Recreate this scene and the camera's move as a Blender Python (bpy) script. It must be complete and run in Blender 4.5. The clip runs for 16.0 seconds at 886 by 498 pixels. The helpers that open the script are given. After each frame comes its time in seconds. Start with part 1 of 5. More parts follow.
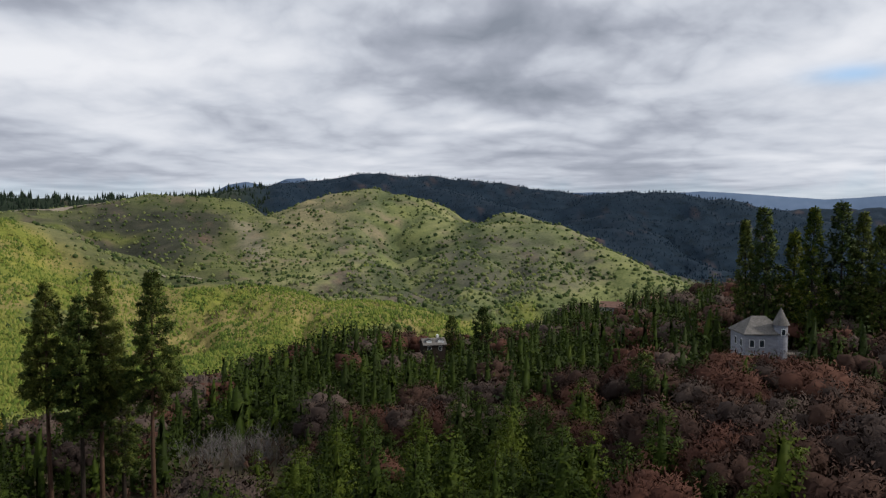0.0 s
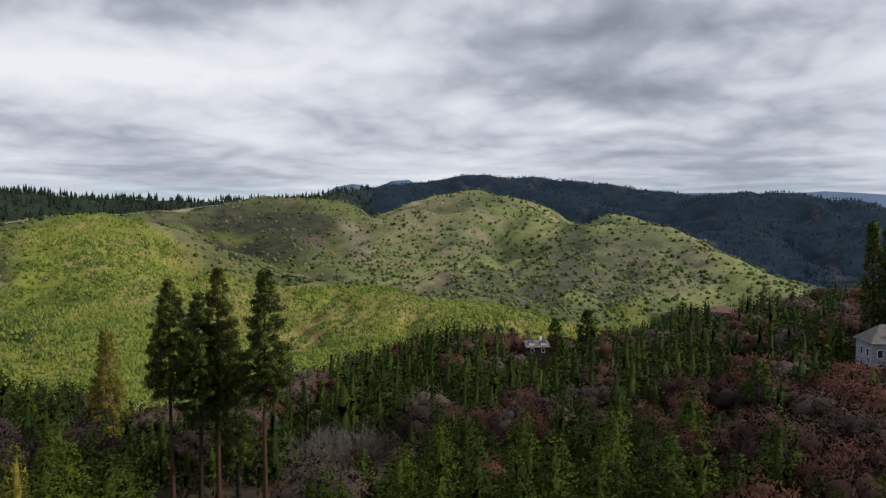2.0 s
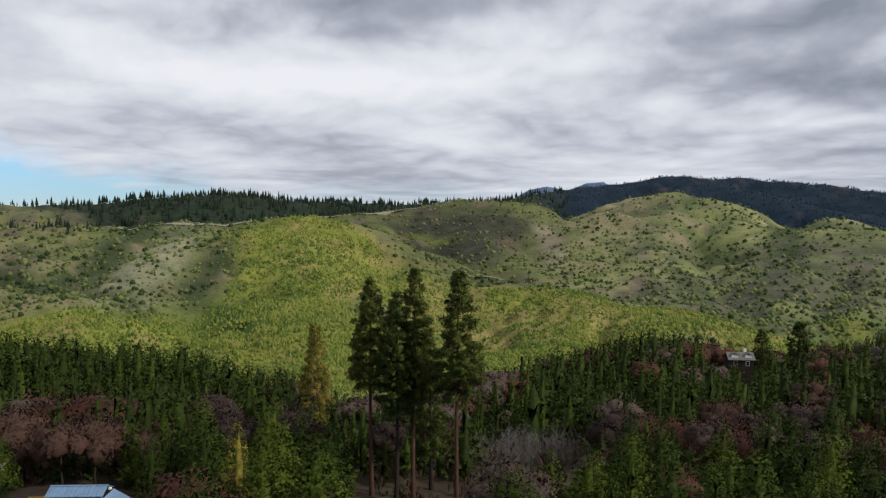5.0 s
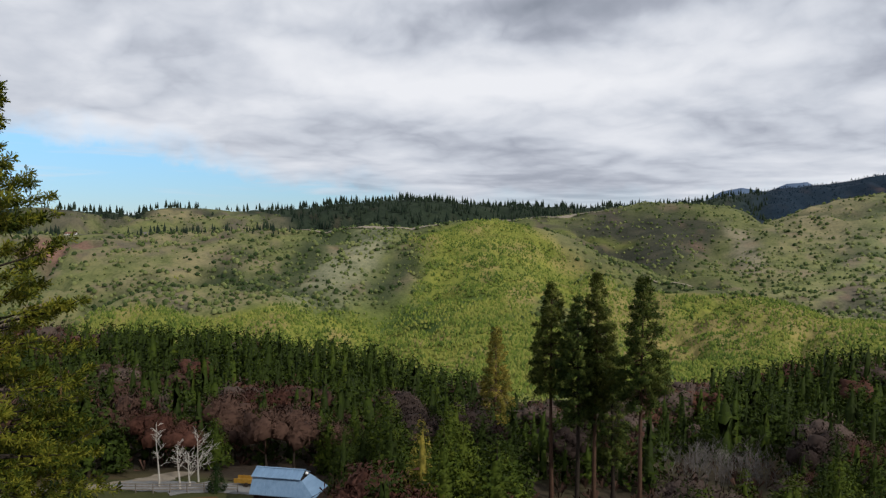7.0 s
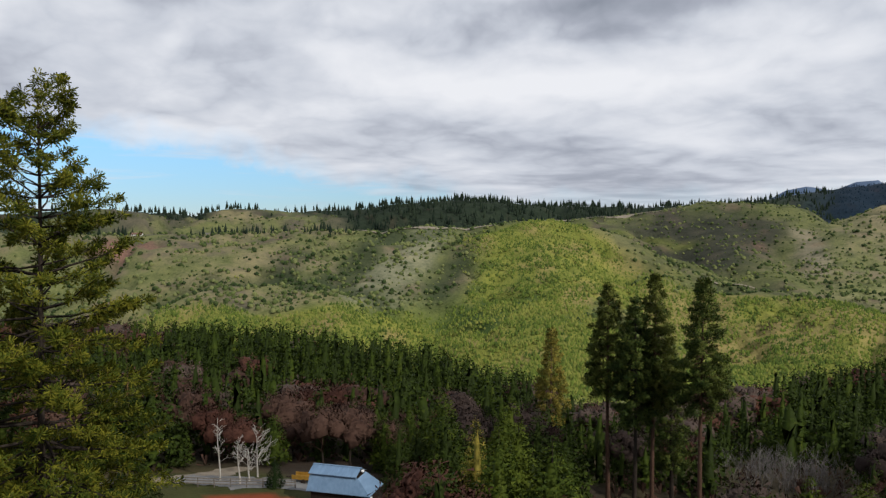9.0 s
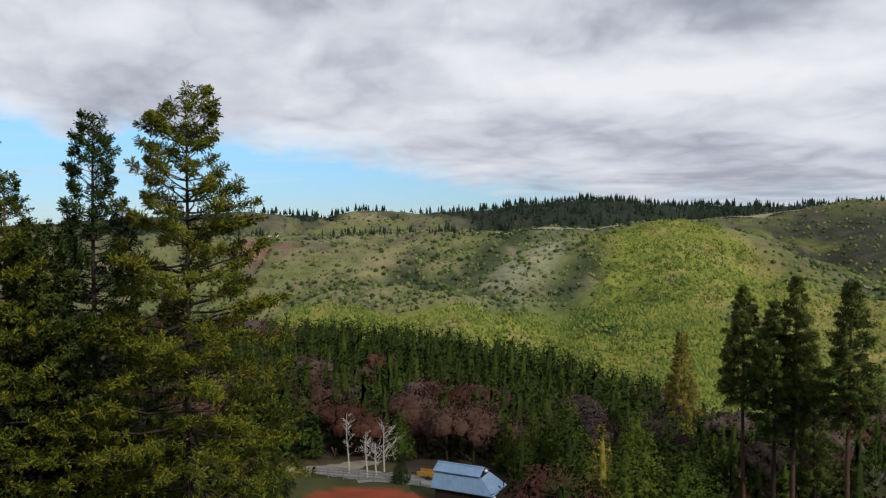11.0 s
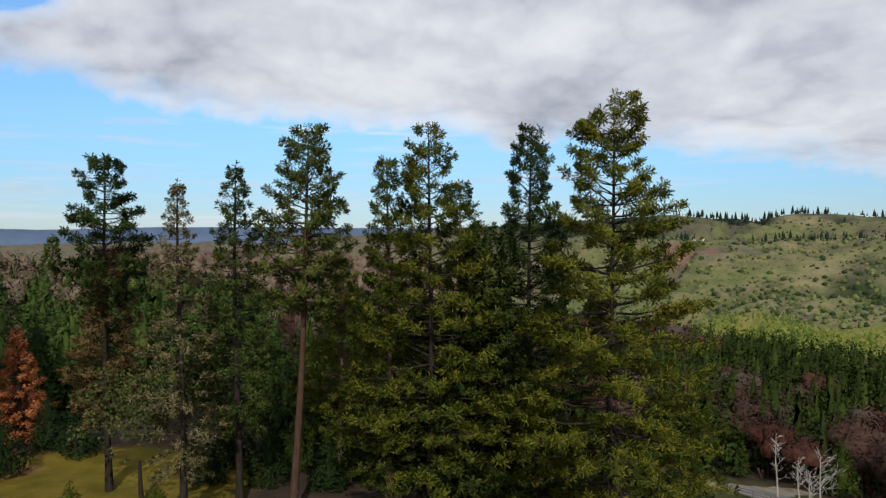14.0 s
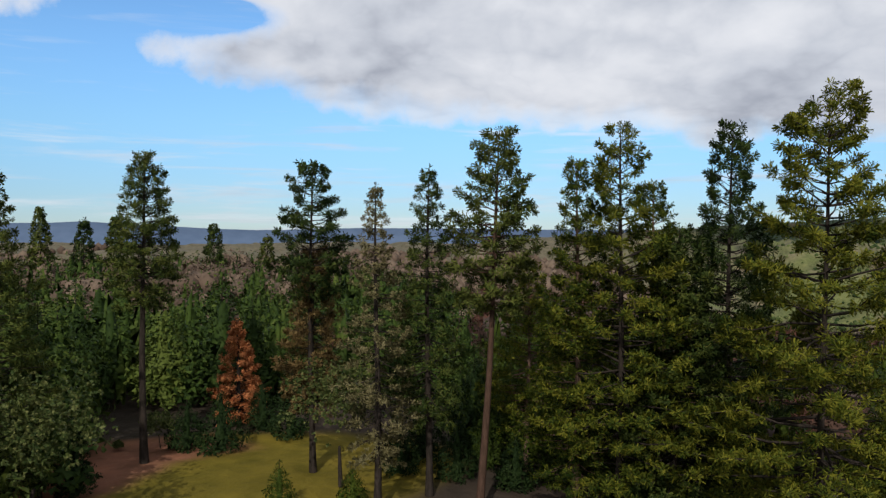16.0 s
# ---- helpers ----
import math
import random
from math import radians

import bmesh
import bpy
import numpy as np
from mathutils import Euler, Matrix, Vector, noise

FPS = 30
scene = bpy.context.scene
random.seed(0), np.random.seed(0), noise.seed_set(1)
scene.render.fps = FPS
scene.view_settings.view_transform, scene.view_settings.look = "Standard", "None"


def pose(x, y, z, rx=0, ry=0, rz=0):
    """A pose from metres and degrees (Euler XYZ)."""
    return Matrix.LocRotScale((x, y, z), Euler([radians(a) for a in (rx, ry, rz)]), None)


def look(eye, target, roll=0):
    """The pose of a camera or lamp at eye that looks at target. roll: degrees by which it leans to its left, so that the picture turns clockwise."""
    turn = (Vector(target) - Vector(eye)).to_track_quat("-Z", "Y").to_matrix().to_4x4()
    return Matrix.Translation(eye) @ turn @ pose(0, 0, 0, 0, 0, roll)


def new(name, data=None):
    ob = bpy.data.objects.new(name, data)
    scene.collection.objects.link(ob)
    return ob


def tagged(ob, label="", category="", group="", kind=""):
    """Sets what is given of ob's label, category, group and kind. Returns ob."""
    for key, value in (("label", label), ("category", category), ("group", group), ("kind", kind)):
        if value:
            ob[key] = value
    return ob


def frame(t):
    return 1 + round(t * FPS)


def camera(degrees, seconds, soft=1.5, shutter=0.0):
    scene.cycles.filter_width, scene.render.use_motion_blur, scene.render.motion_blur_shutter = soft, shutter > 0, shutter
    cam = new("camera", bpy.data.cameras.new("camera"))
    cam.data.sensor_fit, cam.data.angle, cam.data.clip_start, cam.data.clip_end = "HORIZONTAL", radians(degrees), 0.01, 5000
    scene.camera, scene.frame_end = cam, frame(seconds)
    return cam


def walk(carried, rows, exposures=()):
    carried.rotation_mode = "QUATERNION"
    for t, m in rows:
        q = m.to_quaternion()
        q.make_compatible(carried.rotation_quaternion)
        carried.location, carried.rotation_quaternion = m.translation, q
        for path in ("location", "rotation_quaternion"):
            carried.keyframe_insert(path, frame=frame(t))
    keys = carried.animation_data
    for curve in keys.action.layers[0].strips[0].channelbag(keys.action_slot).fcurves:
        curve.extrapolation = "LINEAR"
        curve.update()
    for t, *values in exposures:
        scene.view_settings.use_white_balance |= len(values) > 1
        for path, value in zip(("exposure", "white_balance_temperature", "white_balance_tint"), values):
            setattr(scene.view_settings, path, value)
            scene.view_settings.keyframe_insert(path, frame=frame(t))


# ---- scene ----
# ---- camera: a drone that hovers in one spot and turns to its left ----
EYE = 26.0
cam = camera(61.23, 16.0, soft=1.35)
ROWS = [
    (0.0, 0.00, -2.72, 0.04), (0.5, 1.61, -2.71, 0.02), (1.0, 3.94, -2.68, 0.01), (1.5, 6.15, -2.64, -0.02),
    (2.0, 7.90, -2.62, 0.03), (2.5, 9.95, -2.58, 0.00), (3.0, 12.06, -2.54, -0.07), (3.2, 12.90, -2.53, -0.08),
    (5.3, 24.70, -2.39, -0.18), (5.5, 26.22, -2.36, -0.18), (6.0, 29.80, -2.28, -0.18), (6.5, 32.90, -2.23, -0.14),
    (7.0, 36.39, -2.19, -0.10), (7.5, 37.50, -2.16, -0.13), (8.0, 37.81, -2.17, -0.08), (8.2, 38.13, -2.17, -0.06),
    (10.3, 46.68, -2.12, 0.16), (10.5, 47.66, -2.11, 0.19), (11.0, 50.03, -2.08, 0.28), (11.5, 52.67, -2.06, 0.30),
    (12.0, 58.93, -1.97, 0.22), (12.5, 64.71, -1.91, 0.10), (13.0, 71.15, -1.84, 0.03), (13.5, 76.84, -1.81, 0.00),
    (14.0, 81.67, -1.75, -0.03), (14.5, 82.29, -1.73, 0.00), (15.0, 88.79, -1.70, -0.01), (15.5, 94.87, -1.63, -0.22),
    (16.0, 96.03, -1.66, -0.22),
]
walk(cam, [(t, pose(0, 0, EYE, 90 + pitch, roll, yaw)) for t, yaw, pitch, roll in ROWS])

# ---- sky and sun ----
SUN_BEARING, SUN_HEIGHT = -94.0, 37.0  # degrees to the left of north, degrees up


def build_sky():
    w = bpy.data.worlds.new("sky")
    scene.world = w
    w.use_nodes = True
    nt = w.node_tree
    nt.nodes.clear()
    N, L = nt.nodes.new, nt.links.new

    def maths(op, a, b=None, clamp=False):
        n = N("ShaderNodeMath")
        n.operation, n.use_clamp = op, clamp
        for i, v in enumerate((a, b)):
            if v is None:
                continue
            if isinstance(v, (int, float)):
                n.inputs[i].default_value = v
            else:
                L(v, n.inputs[i])
        return n.outputs[0]

    def ramp(v, lo, hi, a=0.0, b=1.0):
        n = N("ShaderNodeMapRange")
        n.interpolation_type = "SMOOTHSTEP"
        L(v, n.inputs[0])
        for i, x in enumerate((lo, hi, a, b)):
            n.inputs[1 + i].default_value = x
        return n.outputs[0]

    co = N("ShaderNodeTexCoord").outputs["Generated"]
    sep = N("ShaderNodeSeparateXYZ")
    L(co, sep.inputs[0])
    up = maths("MAXIMUM", sep.outputs[2], 0.0)
    bearing = maths("MULTIPLY", maths("ARCTAN2", maths("MULTIPLY", sep.outputs[0], -1.0), sep.outputs[1]), 180 / math.pi)
    height = maths("MULTIPLY", maths("ARCSINE", sep.outputs[2]), 180 / math.pi)

    # the cloud deck is a flat layer: its lumps flatten towards the horizon
    flat = N("ShaderNodeCombineXYZ")
    L(sep.outputs[0], flat.inputs[0])
    L(sep.outputs[1], flat.inputs[1])
    L(maths("MULTIPLY", maths("LOGARITHM", maths("ADD", up, 0.012), math.e), 0.42), flat.inputs[2])

    def scaled(v, k, shift=0.0, drop=0.0):
        n = N("ShaderNodeVectorMath")
        n.operation = "MULTIPLY_ADD"
        n.inputs[1].default_value, n.inputs[2].default_value = (k, k, k), (shift, shift * 0.6, drop)
        L(v, n.inputs[0])
        return n.outputs[0]

    def noise(v, scale, detail, rough, warp=0.0):
        n = N("ShaderNodeTexNoise")
        for key, value in (("Scale", scale), ("Detail", detail), ("Roughness", rough), ("Distortion", warp)):
            n.inputs[key].default_value = value
        L(v, n.inputs["Vector"])
        return n

    def lumps(v, scale, push):
        """Rounded heads of cloud with frayed rims: 1 in their middle, 0 between them."""
        w = N("ShaderNodeVectorMath")
        w.operation = "MULTIPLY_ADD"
        w.inputs[1].default_value = (push, push, push)
        L(noise(v, scale * 1.0, 8, 0.60).outputs["Color"], w.inputs[0])
        L(v, w.inputs[2])
        c = N("ShaderNodeTexVoronoi")
        c.feature = "SMOOTH_F1"
        c.inputs["Scale"].default_value, c.inputs["Smoothness"].default_value = scale, 0.35
        L(w.outputs[0], c.inputs["Vector"])
        return maths("SUBTRACT", 1.0, maths("MULTIPLY", c.outputs["Distance"], 1.35))

    def deck(drop):
        v = scaled(flat.outputs[0], 2.6, 3.7, drop)
        a = maths("MULTIPLY", noise(v, 0.85, 6, 0.52, 0.2).outputs[0], 1.05)
        # rounded bright heads between greyer creases, at two sizes
        for scale, detail, weight in ((1.5, 3, 0.42), (3.6, 4, 0.26)):
            fold = maths("ABSOLUTE", maths("SUBTRACT", noise(scaled(v, 1.0, scale), scale, detail, 0.5, 0.3).outputs[0], 0.5))
            a = maths("SUBTRACT", a, maths("MULTIPLY", fold, weight * 2))
        return a

    thick, nigh = deck(0.0), deck(0.11)
    grain = maths("MULTIPLY", maths("SUBTRACT", noise(scaled(flat.outputs[0], 2.6), 5.0, 6, 0.55).outputs[0], 0.5), 0.20)

    # where the deck is heavy (+) and where it is thin and bright (-): bearing, height, their spreads, amount
    total = 0.0
    for b, e, sb, se, k in ((-9, 13.2, 15, 1.7, 0.21), (-7, 8.9, 5, 0.9, 0.20), (4, 10.0, 9, 1.1, 0.12), (26, 15.6, 12, 1.2, 0.18), (33, 13.6, 9, 1.0, 0.20), (23, 10.3, 7, 1.6, -0.20),
                            (-29, 12.5, 4, 2.2, -0.22), (-5, 6.6, 6, 0.5, -0.16), (38, 10.0, 12, 1.3, -0.20), (16, 12.9, 3.5, 1.4, -0.16), (76, 14, 20, 2.5, -0.10), (100, 10.5, 9, 1.3, 0.07), (58, 12.2, 9, 1.0, 0.06)):
        u = maths("POWER", maths("ABSOLUTE", maths("DIVIDE", maths("SUBTRACT", bearing, b), sb)), 2.0)
        v = maths("POWER", maths("ABSOLUTE", maths("DIVIDE", maths("SUBTRACT", height, e), se)), 2.0)
        g = maths("MULTIPLY", maths("EXPONENT", maths("MULTIPLY", maths("ADD", u, v), -1.0)), k * 1.15)
        total = maths("ADD", g, total)
    # the edge of the deck climbs towards the west and leaves blue sky below it
    edge = N("ShaderNodeValToRGB")
    r = edge.color_ramp
    stops = ((-40, 0.0), (36, 0.0), (45, 1.6), (56, 3.6), (66, 4.7), (80, 6.1), (97, 7.6), (112, 9.6), (117, 10.6), (120, 13.6), (150, 12.0))
    for k, (b, e) in enumerate(stops):
        el = r.elements[k] if k < 2 else r.elements.new((b + 180) / 360)
        el.position = (b + 180) / 360
        el.color = (e / 20, e / 20, e / 20, 1)
    L(maths("DIVIDE", maths("ADD", bearing, 180.0), 360.0), edge.inputs[0])
    hole = maths("EXPONENT", maths("MULTIPLY", maths("ADD", maths("POWER", maths("ABSOLUTE", maths("DIVIDE", maths("SUBTRACT", bearing, 113.5), 6.5)), 2.0), maths("POWER", maths("ABSOLUTE", maths("DIVIDE", maths("SUBTRACT", height, 15.4), 1.7)), 2.0)), -1.0))
    chink = maths("EXPONENT", maths("MULTIPLY", maths("ADD", maths("POWER", maths("ABSOLUTE", maths("DIVIDE", maths("ADD", bearing, 28.5), 2.6)), 2.0), maths("POWER", maths("ABSOLUTE", maths("DIVIDE", maths("SUBTRACT", height, 9.2), 0.6)), 2.0)), -1.0))
    fray = maths("MULTIPLY", maths("SUBTRACT", maths("ADD", maths("ADD", maths("MULTIPLY", lumps(scaled(co, 1.0, 1.9), 12.0, 0.07), 0.35), maths("MULTIPLY", lumps(scaled(co, 1.0, 4.4), 30.0, 0.03), 0.16)), noise(co, 11.0, 9, 0.66).outputs[0]), 0.70), 3.4)
    above = maths("SUBTRACT", maths("ADD", maths("SUBTRACT", height, maths("MULTIPLY", edge.outputs[0], 20.0)), fray), maths("ADD", maths("MULTIPLY", hole, 9.0), maths("MULTIPLY", chink, 6.0)))
    full = maths("MAXIMUM", ramp(above, -0.35, 1.3), ramp(bearing, 46, 34, 0.0, 1.0))
    dens = maths("SUBTRACT", full, maths("MULTIPLY", ramp(maths("ADD", above, thick), 1.4, 3.0, 1.0, 0.0), 0.25), True)
    dens = maths("MINIMUM", dens, maths("SUBTRACT", 1.0, maths("MULTIPLY", chink, 0.6)))
    veil = N("ShaderNodeVectorMath")
    veil.operation = "MULTIPLY"
    veil.inputs[1].default_value = (5, 5, 60)
    L(co, veil.inputs[0])
    streaks = N("ShaderNodeTexNoise")
    for key, value in (("Scale", 1.0), ("Detail", 6), ("Roughness", 0.55), ("Distortion", 0.3)):
        streaks.inputs[key].default_value = value
    L(veil.outputs[0], streaks.inputs["Vector"])
    streak = maths("MULTIPLY", ramp(streaks.outputs[0], 0.50, 0.72, 0.0, 0.55), ramp(height, 7.0, 13.0, 1.0, 0.4))

    rim = maths("MULTIPLY", maths("SUBTRACT", thick, nigh), 1.25)
    dark = maths("ADD", maths("ADD", maths("MULTIPLY", maths("SUBTRACT", thick, 0.36), 1.05), grain), total)
    shade = maths("ADD", maths("SUBTRACT", 0.63, dark), maths("ADD", rim, maths("MULTIPLY", ramp(above, 0.0, 3.0, 0.16, 0.0), ramp(bearing, 40, 60))))
    tone = N("ShaderNodeValToRGB")
    r = tone.color_ramp
    r.elements[0].position, r.elements[0].color = 0.16, (0.25, 0.28, 0.34, 1)
    r.elements[1].position, r.elements[1].color = 0.92, (0.84, 0.855, 0.90, 1)
    for at, c in ((0.38, (0.40, 0.43, 0.505)), (0.54, (0.58, 0.615, 0.69)), (0.72, (0.735, 0.76, 0.82))):
        r.elements.new(at).color = (*c, 1)
    L(shade, tone.inputs[0])
    sky = N("ShaderNodeTexSky")
    sky.sky_type, sky.sun_disc = "NISHITA", False
    sky.sun_elevation, sky.sun_rotation = radians(SUN_HEIGHT), radians(-SUN_BEARING)
    sky.air_density, sky.dust_density, sky.ozone_density = 1.0, 0.0, 3.0
    blue, cloud, mix, out = N("ShaderNodeBackground"), N("ShaderNodeBackground"), N("ShaderNodeMixShader"), N("ShaderNodeOutputWorld")
    blue.inputs[1].default_value, cloud.inputs[1].default_value = 0.115, 1.0
    tint = N("ShaderNodeMix")
    tint.data_type, tint.blend_type = "RGBA", "MULTIPLY"
    tint.inputs[0].default_value, tint.inputs[7].default_value = 1.0, (0.74, 0.99, 1.16, 1)
    L(sky.outputs[0], tint.inputs[6])
    haze = N("ShaderNodeVectorMath")
    haze.operation = "SCALE"
    L(tint.outputs[2], haze.inputs[0])
    L(ramp(sep.outputs[2], -0.02, 0.25, 0.66, 1.15), haze.inputs["Scale"])
    pale = N("ShaderNodeMix")
    pale.data_type, pale.blend_type = "RGBA", "MULTIPLY"
    pale.inputs[7].default_value = (0.84, 0.88, 1.12, 1)
    L(ramp(sep.outputs[2], 0.0, 0.14, 1.0, 0.0), pale.inputs[0])
    L(haze.outputs[0], pale.inputs[6])
    L(pale.outputs[2], blue.inputs[0])
    L(tone.outputs[0], cloud.inputs[0])
    L(maths("MAXIMUM", dens, streak), mix.inputs[0])
    L(blue.outputs[0], mix.inputs[1])
    L(cloud.outputs[0], mix.inputs[2])
    L(mix.outputs[0], out.inputs[0])


build_sky()
sun_data = bpy.data.lights.new("sun", "SUN")
sun_data.energy, sun_data.angle, sun_data.color = 3.0, radians(0.6), (1.0, 0.95, 0.87)
sun = new("sun", sun_data)
_b, _e = radians(SUN_BEARING), radians(SUN_HEIGHT)
sun.matrix_world = look((0, 0, 300), (300 * math.sin(_b) * math.cos(_e), -300 * math.cos(_b) * math.cos(_e), 300 - 300 * math.sin(_e)))


# ---- materials ----
def material(name, colours, rough=0.8, scale=1.0, island=0.0, random_object=0.0, bump=0.0, metal=0.0, grain=4.0, gloss=0.08, contrast=0.2, attribute="", stretch=(1, 1, 1), translucent=0.0):
    """A procedural surface: two or three colours mixed by noise at two scales, varied by island or object."""
    m = bpy.data.materials.new(name)
    m.use_nodes = True
    nt = m.node_tree
    N, L = nt.nodes.new, nt.links.new
    b = nt.nodes["Principled BSDF"]
    b.inputs["Roughness"].default_value, b.inputs["Metallic"].default_value = rough, metal
    b.inputs["Specular IOR Level"].default_value = gloss
    co, mp = N("ShaderNodeTexCoord"), N("ShaderNodeMapping")
    mp.inputs["Scale"].default_value = stretch
    L(co.outputs["Object"], mp.inputs[0])

    def tex(s, d, rgh=0.6):
        n = N("ShaderNodeTexNoise")
        n.inputs["Scale"].default_value, n.inputs["Detail"].default_value, n.inputs["Roughness"].default_value = s, d, rgh
        L(mp.outputs[0], n.inputs["Vector"])
        return n.outputs[0]

    def maths(op, a, c):
        n = N("ShaderNodeMath")
        n.operation = op
        for i, v in enumerate((a, c)):
            if isinstance(v, (int, float)):
                n.inputs[i].default_value = v
            else:
                L(v, n.inputs[i])
        return n.outputs[0]

    large, small = tex(scale, 3), tex(scale * grain, 5)
    fac = maths("ADD", maths("MULTIPLY", large, 0.6), maths("MULTIPLY", small, 0.4))
    geo, info = N("ShaderNodeNewGeometry"), N("ShaderNodeObjectInfo")
    if island:
        fac = maths("ADD", fac, maths("MULTIPLY", maths("SUBTRACT", geo.outputs["Random Per Island"], 0.5), island))
    if random_object:
        fac = maths("ADD", fac, maths("MULTIPLY", maths("SUBTRACT", info.outputs["Random"], 0.5), random_object))
    rp = N("ShaderNodeValToRGB")
    els = rp.color_ramp.elements
    els[0].position, els[1].position = 0.5 - contrast, 0.5 + contrast
    els[0].color, els[1].color = (*colours[0], 1), (*colours[-1], 1)
    if len(colours) == 3:
        els.new(0.5).color = (*colours[1], 1)
    L(fac, rp.inputs[0])
    col = rp.outputs[0]
    if attribute:
        at, mx = N("ShaderNodeAttribute"), N("ShaderNodeMix")
        at.attribute_name = attribute
        mx.data_type, mx.blend_type = "RGBA", "MULTIPLY"
        mx.inputs[0].default_value = 1.0
        L(at.outputs["Color"], mx.inputs[6])
        L(col, mx.inputs[7])
        col = mx.outputs[2]
    L(col, b.inputs["Base Color"])
    if bump:
        bp = N("ShaderNodeBump")
        bp.inputs["Strength"].default_value, bp.inputs["Distance"].default_value = 0.7, bump
        L(small, bp.inputs["Height"])
        L(bp.outputs[0], b.inputs["Normal"])
    if translucent:
        tr, ms = N("ShaderNodeBsdfTranslucent"), N("ShaderNodeMixShader")
        L(col, tr.inputs[0])
        ms.inputs[0].default_value = translucent
        L(b.outputs[0], ms.inputs[1])
        L(tr.outputs[0], ms.inputs[2])
        L(ms.outputs[0], nt.nodes["Material Output"].inputs[0])
    return m


M_GROUND = material("ground_cover", [(0.58, 0.63, 0.55), (1.0, 1.0, 1.0), (1.35, 1.27, 1.2)], 0.95, 0.035, bump=0.8, grain=8, contrast=0.15, attribute="cover")
M_NEEDLE = material("pine_needles", [(0.022, 0.044, 0.007), (0.086, 0.106, 0.012), (0.205, 0.195, 0.022)], 0.6, 0.25, island=0.35, random_object=0.25, translucent=0.32)
M_NEEDLE_DARK = material("dark_needles", [(0.018, 0.036, 0.008), (0.048, 0.070, 0.014), (0.108, 0.120, 0.024)], 0.6, 0.25, island=0.3, random_object=0.25, translucent=0.15)
M_NEEDLE_OLIVE = material("olive_needles", [(0.105, 0.105, 0.020), (0.190, 0.165, 0.030), (0.300, 0.225, 0.042)], 0.6, 0.3, island=0.4, translucent=0.2)
M_NEEDLE_DRY = material("dry_needles", [(0.085, 0.055, 0.018), (0.145, 0.092, 0.034), (0.210, 0.145, 0.062)], 0.8, 0.3, island=0.4, translucent=0.15)
M_NEEDLE_TAN = material("tan_needles", [(0.085, 0.075, 0.030), (0.145, 0.125, 0.055), (0.22, 0.19, 0.095)], 0.8, 0.3, island=0.4, translucent=0.15)
M_NEEDLE_DEAD = material("dead_orange_needles", [(0.28, 0.085, 0.03), (0.42, 0.15, 0.055), (0.55, 0.24, 0.10)], 0.8, 0.4, island=0.5, translucent=0.2)
M_NEEDLE_FOREST = material("forest_needles", [(0.019, 0.030, 0.005), (0.033, 0.052, 0.006), (0.069, 0.090, 0.010)], 0.65, 0.12, island=0.3, random_object=0.45, translucent=0.15)
M_BARK = material("pine_bark", [(0.05, 0.035, 0.028), (0.12, 0.075, 0.055), (0.20, 0.12, 0.085)], 0.9, 1.2, bump=0.03, stretch=(3, 3, 0.5))
M_BARK_RED = material("red_pine_bark", [(0.035, 0.020, 0.015), (0.070, 0.041, 0.028), (0.110, 0.062, 0.045)], 0.9, 1.2, bump=0.03, stretch=(3, 3, 0.5))
M_BARK_DARK = material("dark_bark", [(0.013, 0.010, 0.008), (0.029, 0.023, 0.018), (0.052, 0.039, 0.033)], 0.9, 1.2, bump=0.03, stretch=(3, 3, 0.5))
M_TWIG = material("bare_twigs", [(0.033, 0.019, 0.015), (0.050, 0.028, 0.021), (0.073, 0.042, 0.031)], 0.9, 0.3, island=0.06, random_object=0.6)
M_TWIG_RED = material("russet_twigs", [(0.042, 0.019, 0.014), (0.064, 0.028, 0.020), (0.092, 0.043, 0.030)], 0.9, 0.3, island=0.06, random_object=0.6)
M_SNAG = material("bleached_wood", [(0.245, 0.223, 0.194), (0.374, 0.353, 0.317), (0.475, 0.454, 0.418)], 0.85, 0.8, bump=0.02, stretch=(2, 2, 0.5))
M_TWIG_GREY = material("grey_twigs", [(0.034, 0.024, 0.021), (0.052, 0.037, 0.031), (0.078, 0.056, 0.046)], 0.9, 0.3, island=0.06, random_object=0.6)
M_SAPLING = material("pale_sapling_bark", [(0.090, 0.083, 0.079), (0.135, 0.124, 0.116), (0.188, 0.173, 0.165)], 0.9, 0.8)
M_OAKLEAF = material("live_oak_leaves", [(0.035, 0.055, 0.016), (0.07, 0.09, 0.025), (0.13, 0.135, 0.045)], 0.55, 0.3, island=0.4, translucent=0.2)
M_SHRUB = material("chaparral", [(0.026, 0.042, 0.014), (0.072, 0.096, 0.030), (0.150, 0.165, 0.062)], 0.9, 0.01, island=0.5)
M_LIME = material("young_pine_stand", [(0.052, 0.080, 0.016), (0.100, 0.136, 0.022), (0.172, 0.182, 0.040)], 0.85, 0.012, island=0.35, contrast=0.16)
# conifers of the high ridge: distance haze and cloud shade are in the colour
M_HAZED_FOREST = material("hazed_conifers", [(0.010, 0.020, 0.033), (0.013, 0.026, 0.042), (0.018, 0.033, 0.048)], 0.9, 0.01, island=0.25)
M_FAR_GREEN = material("far_green_conifers", [(0.010, 0.018, 0.012), (0.015, 0.024, 0.015), (0.024, 0.035, 0.020)], 0.9, 0.01, island=0.3)
M_NEEDLE_CEDAR = material("cedar_foliage", [(0.020, 0.038, 0.008), (0.044, 0.073, 0.013), (0.088, 0.115, 0.022)], 0.65, 0.12, island=0.3, random_object=0.5, translucent=0.15)
